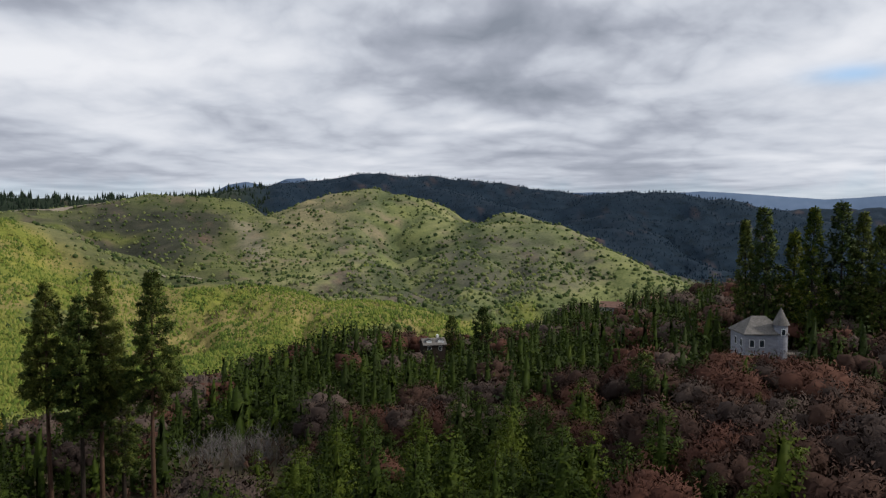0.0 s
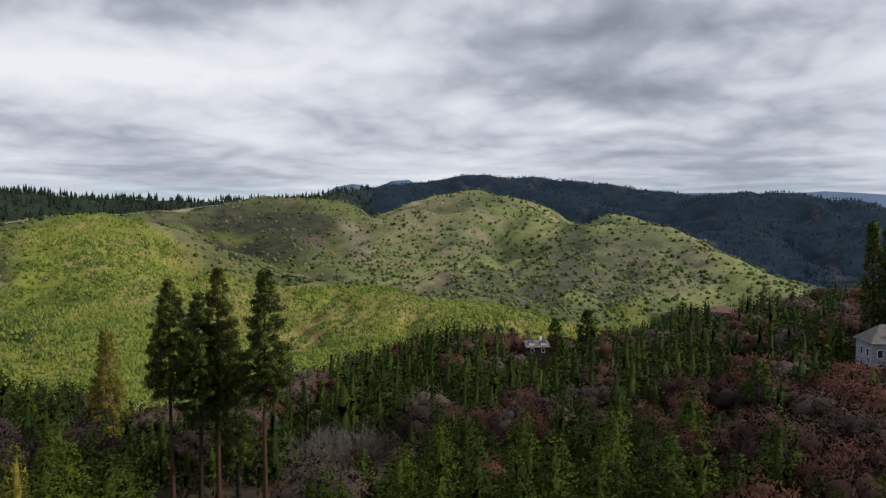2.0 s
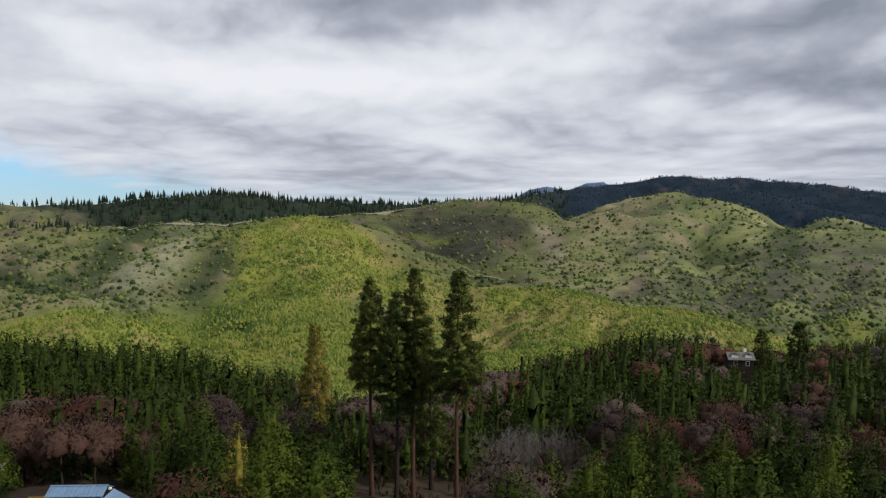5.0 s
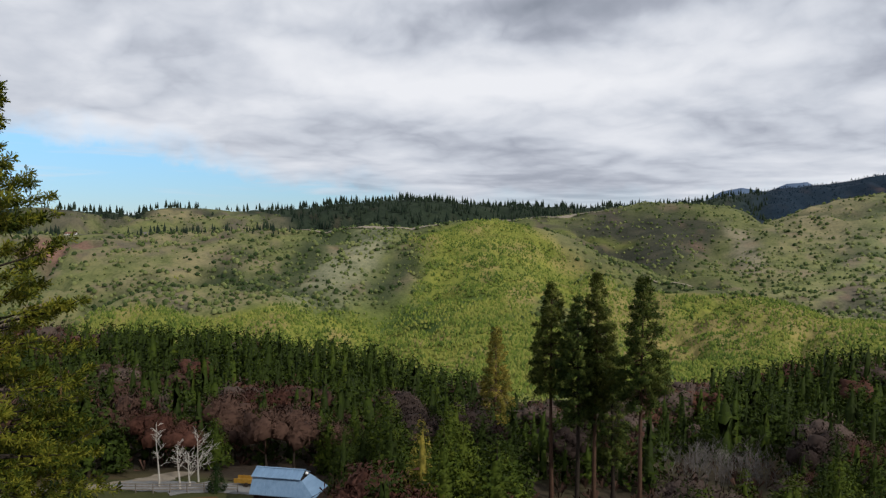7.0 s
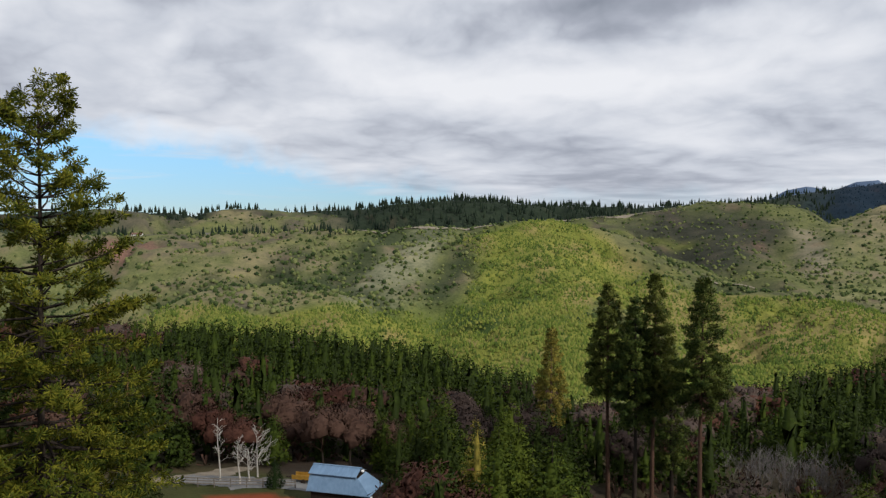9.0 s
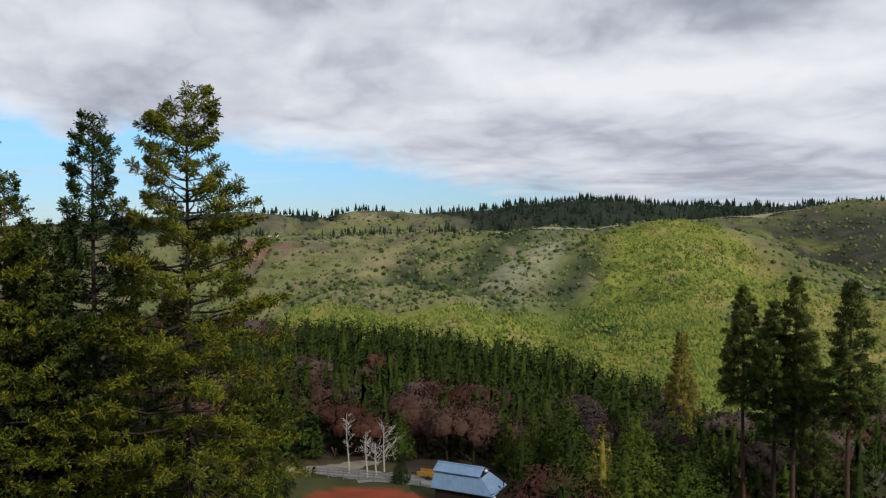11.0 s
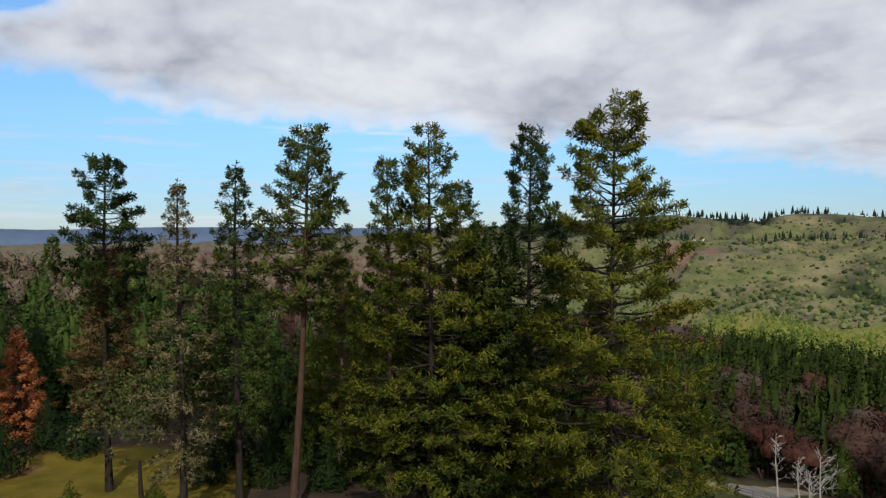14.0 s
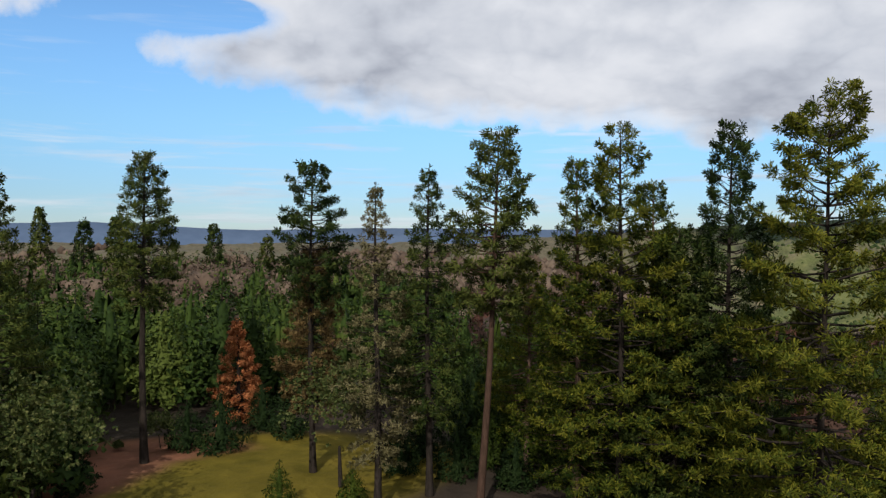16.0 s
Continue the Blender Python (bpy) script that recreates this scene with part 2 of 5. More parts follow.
M_NEEDLE_BUSH = material("dark_bush_foliage", [(0.007, 0.015, 0.004), (0.012, 0.025, 0.006), (0.023, 0.038, 0.009)], 0.7, 0.4, island=0.3, translucent=0.1)
M_FAR_OAK = material("far_oak_twigs", [(0.075, 0.052, 0.038), (0.115, 0.080, 0.058), (0.165, 0.120, 0.085)], 0.9, 0.02, island=0.5)
# horizon ranges: the blue of distance haze is painted into the base colour
M_HAZE_BLUE = material("haze_blue_hills", [(0.085, 0.125, 0.20), (0.10, 0.145, 0.225), (0.12, 0.165, 0.25)], 1.0, 0.004)


# ---- mesh helpers ----
def mesh_of(name, V, F, mat, smooth=False, colours=None, normals=None):
    """A mesh from an array of places and an array of triangles or quads."""
    V, F = np.asarray(V, np.float32), np.asarray(F, np.int32)
    if normals is not None:
        normals = normals / (np.linalg.norm(normals, axis=1)[:, None] + 1e-9)
        face = np.cross(V[F[:, 1]] - V[F[:, 0]], V[F[:, 2]] - V[F[:, 0]])
        away = (face * normals[F[:, 0]]).sum(1) < 0
        F = np.where(away[:, None], F[:, ::-1], F)
        smooth = True
    me = bpy.data.meshes.new(name)
    k = F.shape[1]
    me.vertices.add(len(V))
    me.vertices.foreach_set("co", V.ravel())
    me.loops.add(F.size)
    me.loops.foreach_set("vertex_index", F.ravel())
    me.polygons.add(len(F))
    me.polygons.foreach_set("loop_start", np.arange(0, F.size, k, dtype=np.int32))
    me.polygons.foreach_set("use_smooth", np.full(len(F), smooth))
    me.materials.append(mat)
    if colours is not None:
        at = me.color_attributes.new("cover", "FLOAT_COLOR", "POINT")
        at.data.foreach_set("color", np.c_[colours, np.ones(len(V))].astype(np.float32).ravel())
    me.update(calc_edges=True)
    me.validate()
    if normals is not None:
        me.normals_split_custom_set_from_vertices(normals.astype(np.float32))
    return me


def thing(name, label, category, group="", kind="", at=(0, 0, 0), turn=0.0):
    ob = tagged(new(name), label, category, group, kind)
    ob.matrix_basis = pose(*at, 0, 0, turn)
    return ob


def put(name, me, parent, label=""):
    ob = new(name, me)
    ob.parent = parent
    return tagged(ob, label)


def part(name, bm, mat, parent, label=""):
    me = bpy.data.meshes.new(name)
    bm.to_mesh(me)
    bm.free()
    me.materials.append(mat)
    return put(name, me, parent, label)


def join(pieces):
    V, F, n = [], [], 0
    for v, f in pieces:
        V.append(v), F.append(f + n)
        n += len(v)
    return np.concatenate(V), np.concatenate(F)


def tube(points, radii, sides=6):
    """A tapered tube of triangles along points, closed at its tip."""
    P, k = np.asarray(points, float), len(points)
    T = np.gradient(P, axis=0)
    T /= np.linalg.norm(T, axis=1)[:, None] + 1e-9
    A = np.cross(T, np.where(np.abs(T[:, 2:3]) > 0.9, (1.0, 0, 0), (0, 0, 1.0)))
    A /= np.linalg.norm(A, axis=1)[:, None] + 1e-9
    B = np.cross(T, A)
    a = np.linspace(0, 2 * np.pi, sides, endpoint=False)
    V = P[:, None] + np.asarray(radii)[:, None, None] * (np.cos(a)[None, :, None] * A[:, None] + np.sin(a)[None, :, None] * B[:, None])
    i, j = np.meshgrid(np.arange(k - 1), np.arange(sides), indexing="ij")
    a0, a1 = i * sides + j, i * sides + (j + 1) % sides
    F = np.concatenate([np.stack([a0, a1, a1 + sides], -1).reshape(-1, 3), np.stack([a0, a1 + sides, a0 + sides], -1).reshape(-1, 3)])
    return V.reshape(-1, 3), F


def blades(C, D, length, width, count, rng, spread=1.0, facing=None):
    """Tufts: at each centre some thin needles that fan out about the direction D."""
    C, D = np.repeat(C, count, 0), np.repeat(D, count, 0)
    n = len(C)
    if np.ndim(length):
        length = np.repeat(length, count)
    d = D + spread * rng.normal(size=(n, 3))
    d /= np.linalg.norm(d, axis=1)[:, None] + 1e-9
    flat = rng.normal(size=(n, 3)) if facing is None else np.repeat(facing, count, 0) + rng.normal(0, 0.35, (n, 3))
    s = np.cross(d, flat)
    s /= np.linalg.norm(s, axis=1)[:, None] + 1e-9
    ln = (np.ones(n) * length * rng.uniform(0.7, 1.2, n))[:, None]
    w = width if np.ndim(width) == 0 else np.repeat(width, count)[:, None]
    V = np.stack([C, C + d * ln + s * w, C + d * ln - s * w], 1).reshape(-1, 3)
    return V, np.arange(3 * n).reshape(-1, 3)


# ---- the lie of the land ----
def lattice(seed, n=64):
    return np.random.default_rng(seed).uniform(-1, 1, (n, n))


LATTICES = [lattice(s) for s in range(6)]


def rough_noise(x, y, size, octaves=4, seed=0):
    """Smooth value noise, between about -1 and 1."""
    total, amp = 0, 1.0
    for o in range(octaves):
        g = LATTICES[(seed + o) % 6]
        u, v = np.asarray(x) / size * 2 ** o + 13.7 * o, np.asarray(y) / size * 2 ** o + 5.1 * o
        i, j = np.floor(u).astype(int), np.floor(v).astype(int)
        fu, fv = u - i, v - j
        fu, fv = fu * fu * (3 - 2 * fu), fv * fv * (3 - 2 * fv)
        a = g[i % 64, j % 64] * (1 - fu) + g[(i + 1) % 64, j % 64] * fu
        b = g[i % 64, (j + 1) % 64] * (1 - fu) + g[(i + 1) % 64, (j + 1) % 64] * fu
        total = total + amp * (a * (1 - fv) + b * fv)
        amp *= 0.5
    return total


# the home plateau: height of the ground by bearing (degrees left of north) at three ranges, its rim and what lies past it
BEAR = [-180, -60, -40, -23, -10, 8, 20, 30, 42, 50, 60, 75, 90, 120, 180]
Z_40 = [0, -2, -2, -3, -5, -7, -7, -6, -5, -4, -2, 0, 0, 0, 0]
Z_100 = [0, -4, -4, -6, -11, -14, -15, -15, -12, -8.5, -8, -3, 0, 0, 0]
Z_170 = [0, -5, -5, -5, -14, -20, -24, -21, -20, -20, -18, -8, -2, 0, 0]
RIM = [600, 450, 430, 400, 330, 260, 205, 175, 230, 260, 290, 400, 700, 700, 600]
Z_RIM = [0, -18, -19, -20, -25, -26, -27, -23, -26, -27, -29, -20, -6, -4, 0]
FALL = [0.05, 0.3, 0.35, 0.35, 0.35, 0.36, 0.36, 0.36, 0.36, 0.36, 0.34, 0.2, 0.08, 0.06, 0.05]
FLOOR = [-60, -95, -95, -95, -95, -95, -95, -95, -95, -95, -90, -75, -70, -70, -60]

# ridges beyond the valley: (bearing, range, height above the drone's eye in degrees) along each crest, slope, roundness
RIDGES = [
    ([(13.4, 1620, -0.8), (12, 1570, 0.15), (8, 1520, 1.42), (5.2, 1480, 1.80), (3.6, 1450, 1.40), (1.2, 1340, 0.1), (-0.8, 1250, -1.1), (-1.6, 1050, -3.6), (-1.0, 900, -5.4)], 0.52, 40),
    ([(5.2, 1480, 1.80), (6.5, 1250, -1.0), (7, 1050, -3.3), (5, 850, -5.8), (3, 720, -7.6)], 0.52, 40),
    ([(8, 1520, 1.42), (11, 1330, -0.6), (12.2, 1150, -2.8), (10, 950, -5.0)], 0.45, 45),
    ([(-3.4, 1500, -1.9), (-5, 1260, -0.10), (-7.6, 1180, -0.95), (-11.4, 1050, -2.65), (-15.2, 940, -4.75), (-19, 800, -6.5)], 0.55, 30),
    ([(-5, 1260, -0.10), (-3.6, 1080, -2.4), (-2.6, 880, -5.2), (-1.5, 760, -7.2)], 0.45, 40),
    ([(-7.6, 1180, -0.95), (-8, 980, -3.9), (-7, 820, -6.2)], 0.45, 40),
    ([(32, 1500, 0.1), (28.4, 1500, 0.2), (25, 1560, 0.6), (22.6, 1590, 1.0), (21, 1600, 1.30), (17.5, 1560, 1.18), (15.8, 1450, 0.2), (14.9, 1330, -1.7), (14, 1180, -3.6)], 0.40, 60),
    ([(21, 1600, 1.30), (20, 1300, -1.2), (18.5, 1120, -3.0), (15, 950, -5.0)], 0.50, 40),
    ([(34, 1000, -0.12), (31, 985, -0.75), (28.2, 970, -1.6), (26.4, 950, -2.5), (23.8, 920, -3.7), (20, 880, -4.5), (15, 830, -5.2), (10, 760, -6.2), (6, 680, -7.6)], 0.48, 45),
    ([(70, 1250, -1.0), (60, 1150, -1.0), (55, 1100, -0.98), (50, 1060, -0.85), (46, 1040, -0.82), (42.4, 1020, -0.58), (37, 1000, -0.40), (34, 1000, -0.12)], 0.40, 50),
    ([(34, 1000, -0.12), (32.5, 820, -3.4), (30.5, 680, -6.5), (29, 560, -10.0)], 0.50, 40),
    ([(41, 1015, -0.62), (42.6, 920, -2.3), (44.5, 840, -4.0), (46.8, 750, -6.2), (48, 690, -7.4)], 0.55, 28),
    ([(52, 1080, -1.0), (51, 880, -3.6), (50, 700, -6.6)], 0.45, 35),
    ([(60, 1150, -1.2), (57.5, 900, -3.8), (55, 740, -6.4)], 0.45, 35),
    ([(90, 1900, -0.8), (75, 1900, 0.2), (65, 1850, 0.78), (62, 1850, 0.55), (59, 1850, 0.35), (56, 1850, 0.85), (50, 1850, 0.7), (46, 1800, 0.95), (42, 1800, 1.35), (38.3, 1800, 1.5), (33.3, 1900, 1.15), (29.8, 2000, 1.05), (25.5, 2050, 1.0), (20, 2200, 1.2), (15.3, 2350, 1.5)], 0.30, 80),
    ([(15.3, 2350, 1.75), (11.4, 2500, 2.35), (7.9, 2550, 2.62), (4.9, 2550, 3.06), (1, 2500, 2.85), (-3.3, 2430, 2.4), (-6.7, 2370, 1.88), (-10.9, 2300, 1.32), (-13.4, 2270, 1.58), (-16.6, 2220, 1.5), (-19.7, 2160, 1.05), (-21.2, 2100, 0.3), (-23.0, 2020, -1.2), (-25, 1900, -3.0)], 0.34, 80),
    ([(4.9, 2550, 3.06), (-4, 2000, 0.6), (-8, 1750, -0.8)], 0.40, 60),
    ([(-14.6, 2250, 1.52), (-14, 1900, -0.6), (-15, 1600, -2.6)], 0.40, 60),
    ([(-20, 3300, -0.4), (-24, 3300, 0.2), (-28, 3200, 0.35), (-34, 3200, 0.3), (-45, 3200, 0.4)], 0.30, 120),
]


def polar(bearing, rng_):
    a = np.radians(bearing)
    return -np.sin(a) * rng_, np.cos(a) * rng_


def by_bearing(table, az):
    """Smooth lookup round the compass."""
    return sum(np.interp((az + s + 180) % 360 - 180, BEAR, table) for s in (-4, -2, 0, 2, 4)) / 5


def gullies(x, y):
    """1 along the bottoms of the small valleys in the slopes, 0 away from them."""
    a = np.abs(rough_noise(x, y, 210, 3, 4))
    b = np.abs(rough_noise(x, y, 95, 3, 1))
    return np.clip(np.maximum(1 - a * 2.6, 0.6 - b * 2.4), 0, 1)


def ground_height(x, y):
    x, y = np.asarray(x, float), np.asarray(y, float)
    az, d = np.degrees(np.arctan2(-x, y)), np.hypot(x, y)
    z40, z100, z170, rim, zrim = (by_bearing(t, az) for t in (Z_40, Z_100, Z_170, RIM, Z_RIM))
    z = np.where(d < 40, z40 * d / 40, np.where(d < 100, z40 + (z100 - z40) * (d - 40) / 60, z100 + (z170 - z100) * (d - 100) / 70))
    z = np.where(d > 170, z170 + (zrim - z170) * np.clip((d - 170) / np.maximum(rim - 170, 5), 0, 1), z)
    past = np.maximum(d - rim, 0)
    z = z - by_bearing(FALL, az) * (np.sqrt(past ** 2 + 30 ** 2) - 30)
    floor = by_bearing(FLOOR, az) + 6 * rough_noise(x, y, 300, 3)
    z = np.where(past > 0, floor + 12 * np.logaddexp(0, (z - floor) / 12), z)
    rough = np.clip((d - 100) / 300, 0.0, 1)
    z = z + rough_noise(x, y, 60, 3, 1) * (0.5 + 1.6 * rough) * np.clip((d - 110) / 60, 0.15, 1)
    far = d > 350
    if np.any(far):
        xf, yf, df = x[far], y[far], d[far]
        wx, wy = xf + 45 * rough_noise(xf, yf, 260, 3, 2), yf + 45 * rough_noise(xf, yf, 260, 3, 3)
        best, crest_gap = z[far], np.full(len(xf), 1e9)
        for crest, slope, round_ in RIDGES:
            pts = [(*polar(b, r), EYE + r * math.tan(radians(e))) for b, r, e in crest]
            top = np.full(len(xf), -1e9)
            for (x0, y0, z0), (x1, y1, z1) in zip(pts, pts[1:]):
                ux, uy = x1 - x0, y1 - y0
                k = np.clip(((xf - x0) * ux + (yf - y0) * uy) / (ux * ux + uy * uy), 0, 1)
                near = np.hypot(xf - x0 - k * ux, yf - y0 - k * uy)
                kw = np.clip(((wx - x0) * ux + (wy - y0) * uy) / (ux * ux + uy * uy), 0, 1)
                bent = np.hypot(wx - x0 - kw * ux, wy - y0 - kw * uy)
                crest_gap = np.minimum(crest_gap, near)
                f = np.clip(near / 150, 0, 1)
                dist = near * (1 - f) + bent * f
                top = np.maximum(top, z0 + k * (z1 - z0) - slope * (np.sqrt(dist ** 2 + round_ ** 2) - round_))
            best = 5 * np.logaddexp(best / 5, top / 5)
        away = np.clip((df - 480) / 250, 0, 1) * (0.18 + 0.82 * np.clip(crest_gap / 110, 0, 1))
        z[far] = best + away * (rough_noise(xf, yf, 70, 4, 4) * 5.0 - 30 * gullies(xf, yf) ** 1.5 + 5)
    return z


def ground_at(x, y):
    return float(ground_height(np.array([x]), np.array([y]))[0])


def near_line(x, y, pts):
    best = np.full(np.shape(x), 1e9)
    for (x0, y0), (x1, y1) in zip(pts, pts[1:]):
        ux, uy = x1 - x0, y1 - y0
        k = np.clip(((x - x0) * ux + (y - y0) * uy) / (ux * ux + uy * uy), 0, 1)
        best = np.minimum(best, np.hypot(x - x0 - k * ux, y - y0 - k * uy))
    return best


def soft(v, lo, hi):
    t = np.clip((v - lo) / (hi - lo), 0, 1)
    return t * t * (3 - 2 * t)


CREST_ROAD = [polar(b, r) for b, r in ((48, 1046), (46, 1036), (42.4, 1014), (39, 1002), (36.6, 994))]
FAR_ROAD = [polar(b, r) for b, r in ((33, 1480), (28.4, 1475), (26, 1520), (24, 1560), (21.5, 1575))]
CUT_ROAD = [polar(b, r) for b, r in ((21.5, 900), (19.5, 880), (17.8, 868))]


def stand_mask(x, y):
    """Where the young, bright green pine stands grow on the far slopes: 0 to 1."""
    az, d = np.degrees(np.arctan2(-x, y)), np.hypot(x, y)
    n = rough_noise(x, y, 150, 4, 5) * 0.6
    def blob(b, r, sb, sr):
        return np.exp(-((az - b) / sb) ** 2 - ((d - r) / sr) ** 2)
    m = blob(33, 930, 4.2, 150) + blob(33, 740, 6, 150) + blob(22, 720, 7, 130) + blob(13, 720, 6, 130) + blob(5, 690, 5, 90) + blob(-3, 680, 5, 80) + blob(46, 640, 12, 80) + blob(58, 690, 9, 110) + blob(32, 540, 8, 90) + blob(24, 560, 6, 80) + blob(-7, 780, 3, 60)
    return soft(m + n, 0.38, 1.02)


def dark_mask(x, y):
    """Where old dark forest grows: the high ridge behind and the tops at the valley's head."""
    az, d = np.degrees(np.arctan2(-x, y)), np.hypot(x, y)
    lim = np.interp(az, [-40, -20, -15, -8, -3, 1, 5, 9, 12, 14, 20, 26, 31, 34, 43, 46, 50, 60, 75], [1150, 1150, 1150, 1300, 1450, 1520, 1560, 1590, 1640, 1660, 1680, 1640, 1560, 1250, 1250, 1500, 1760, 1790, 1700])
    return soft(d + 110 * rough_noise(x, y, 130, 4, 2), lim - 30, lim + 60)


def build_ground():
    az = np.unique(np.round(np.concatenate([np.arange(-42, 132, 0.45), np.arange(132, 318, 4.0)]), 3))
    rings = np.concatenate([[6, 14, 22, 30], np.geomspace(38, 4950, 250)])
    A, R = np.meshgrid(az, rings)
    X, Y = polar(A, R)
    x, y = X.ravel(), Y.ravel()
    z = ground_height(x, y)
    n = len(az)
    i, j = np.meshgrid(np.arange(len(rings) - 1), np.arange(n), indexing="ij")
    a, b = i * n + j, i * n + (j + 1) % n
    F = np.concatenate([np.stack([a, b, b + n], -1).reshape(-1, 3), np.stack([a, b + n, a + n], -1).reshape(-1, 3)])
    F = F[:, ::-1]
    V = np.r_[np.c_[x, y, z], [[0, 0, 0.0]]]
    F = np.r_[F, np.c_[np.arange(n), np.full(n, len(V) - 1), (np.arange(n) + 1) % n][:, ::-1]]
    x, y = V[:, 0], V[:, 1]
    d, bear = np.hypot(x, y), np.degrees(np.arctan2(-x, y))
    n1, n2 = rough_noise(x, y, 140, 4, 0), rough_noise(x, y, 25, 4, 3)
    def mix(c, colour, f):
        return c * (1 - f[:, None]) + np.array(colour) * f[:, None]
    c = np.tile((0.042, 0.032, 0.024), (len(V), 1))                       # leaf litter under the trees
    c = mix(c, (0.085, 0.075, 0.035), soft(n2, 0.0, 0.8) * 0.6)
    hills = soft(d, 380, 520) * (1 - soft(bear, 75, 95))
    def blob(b0, r0, sb, sr):
        return np.exp(-((bear - b0) / sb) ** 2 - ((d - r0) / sr) ** 2)
    c = mix(c, (0.155, 0.170, 0.064), hills)                              # olive brush and grass
    c = mix(c, (0.235, 0.230, 0.105), hills * soft(n1 + 0.5 * n2, 0.1, 0.9))
    c = mix(c, (0.100, 0.125, 0.052), hills * soft(-n1 + 0.6 * n2, 0.2, 0.9) * 0.8)
    c = mix(c, (0.26, 0.20, 0.125), hills * soft(n2 - 0.3 * n1, 0.35, 1.0) * 0.7)
    c = mix(c, (0.25, 0.205, 0.125), hills * blob(9.5, 1400, 3, 200) * 0.8)
    # hill of dark grey-green brush, with cloud shade mixed into its colour
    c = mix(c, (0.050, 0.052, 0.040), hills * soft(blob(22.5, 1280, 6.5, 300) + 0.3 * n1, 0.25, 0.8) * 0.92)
    c = mix(c, (0.11, 0.125, 0.065), hills * blob(-7, 1050, 4, 200) * 0.7)
    c = mix(c, (0.245, 0.205, 0.115), hills * soft(bear, 40, 50) * soft(n1 + 0.6 * n2, -0.3, 0.7) * 0.65)   # tan grass on the western slopes
    c = mix(c, (0.200, 0.165, 0.115), hills * soft(n2 - 0.4 * n1, 0.1, 0.8) * 0.35)
    def along(*pts):
        return near_line(x, y, [polar(*q) for q in pts]) + 9 * n2
    c = mix(c, (0.23, 0.23, 0.14), hills * (1 - soft(along((41.2, 1000), (42.8, 920), (44.6, 850), (46.6, 765)), 14, 42)))
    c = mix(c, (0.30, 0.26, 0.18), hills * (1 - soft(along((14.9, 1340), (14.3, 1220), (13.7, 1080)), 6, 26)) * 0.8)
    for pts in (((44.6, 1010), (47.4, 900), (50.5, 780)), ((37.4, 965), (38.9, 880), (40.8, 800)), ((5.0, 1010), (3.6, 890), (2.4, 790)), ((51.5, 960), (53, 860)), ((28.6, 900), (27.6, 840), (27.0, 760)), ((-2.0, 1290), (-2.2, 1120), (-1.9, 960))):
        c = mix(c, (0.048, 0.062, 0.030), hills * (1 - soft(along(*pts), 8, 34)) * 0.85)
    c = mix(c, (0.060, 0.078, 0.038), hills * soft(gullies(x, y) + 0.25 * n2, 0.25, 0.9) * 0.8)
    n0 = rough_noise(x, y, 330, 4, 7)
    c = mix(c, (0.085, 0.078, 0.064), hills * soft(n0 + 0.5 * n2, 0.05, 0.8) * 0.7)      # greyish leafless brush
    # darker west of bearing 10; further cloud shade coloured in from 6 to 36
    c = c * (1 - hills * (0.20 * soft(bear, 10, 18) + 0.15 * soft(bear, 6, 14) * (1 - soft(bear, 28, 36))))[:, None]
    stand = hills * stand_mask(x, y)
    c = mix(c, (0.165, 0.180, 0.036), stand)
    c = mix(c, (0.200, 0.170, 0.062), stand * soft(n1 + n2, 0.2, 0.9))
    c = mix(c, (0.058, 0.088, 0.024), stand * soft(-n1 - 0.7 * n2, 0.3, 0.9))
    # ground below the ridge forest, its blue is haze put into the colour
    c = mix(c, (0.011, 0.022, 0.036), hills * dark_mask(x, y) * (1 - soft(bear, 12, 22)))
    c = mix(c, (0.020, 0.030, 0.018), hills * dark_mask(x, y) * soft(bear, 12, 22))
    red = np.exp(-((bear - 63.5) / 2.6) ** 2 - ((d - 1080) / 45) ** 2)
    c = mix(c, (0.17, 0.10, 0.075), soft(red + 0.5 * n2, 0.35, 1.1))
    plain = soft(bear, 72, 90) * soft(d, 250, 700)
    c = mix(c, (0.12, 0.105, 0.07), plain)
    lawn = soft(1.25 - np.hypot((bear - 112) / 17, (d - 82) / 14) + 0.25 * n2, 0.0, 0.25)
    c = mix(c, (0.135, 0.104, 0.015), lawn)
    c = mix(c, (0.19, 0.085, 0.05), lawn * soft(n2 + 0.5 * soft(bear, 112, 124) + 0.35 * soft(d, 84, 96), 0.15, 0.6))
    yard = soft(1.0 - np.hypot((bear - 58) / 9, (d - 95) / 13) + 0.2 * n2, 0.0, 0.3)
    c = mix(c, (0.042, 0.046, 0.017), yard)
    plot = soft(1.0 - np.hypot((bear - 55.5) / 5.2, (d - 88) / 6) + 0.1 * n2, 0.0, 0.12)
    c = mix(c, (0.17, 0.042, 0.020), plot)
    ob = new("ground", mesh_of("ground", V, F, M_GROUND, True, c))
    return tagged(ob, "rolling ground with leaf litter, brush and pale grass, some cloud shade and haze coloured in", "ground", kind="structure")


build_ground()


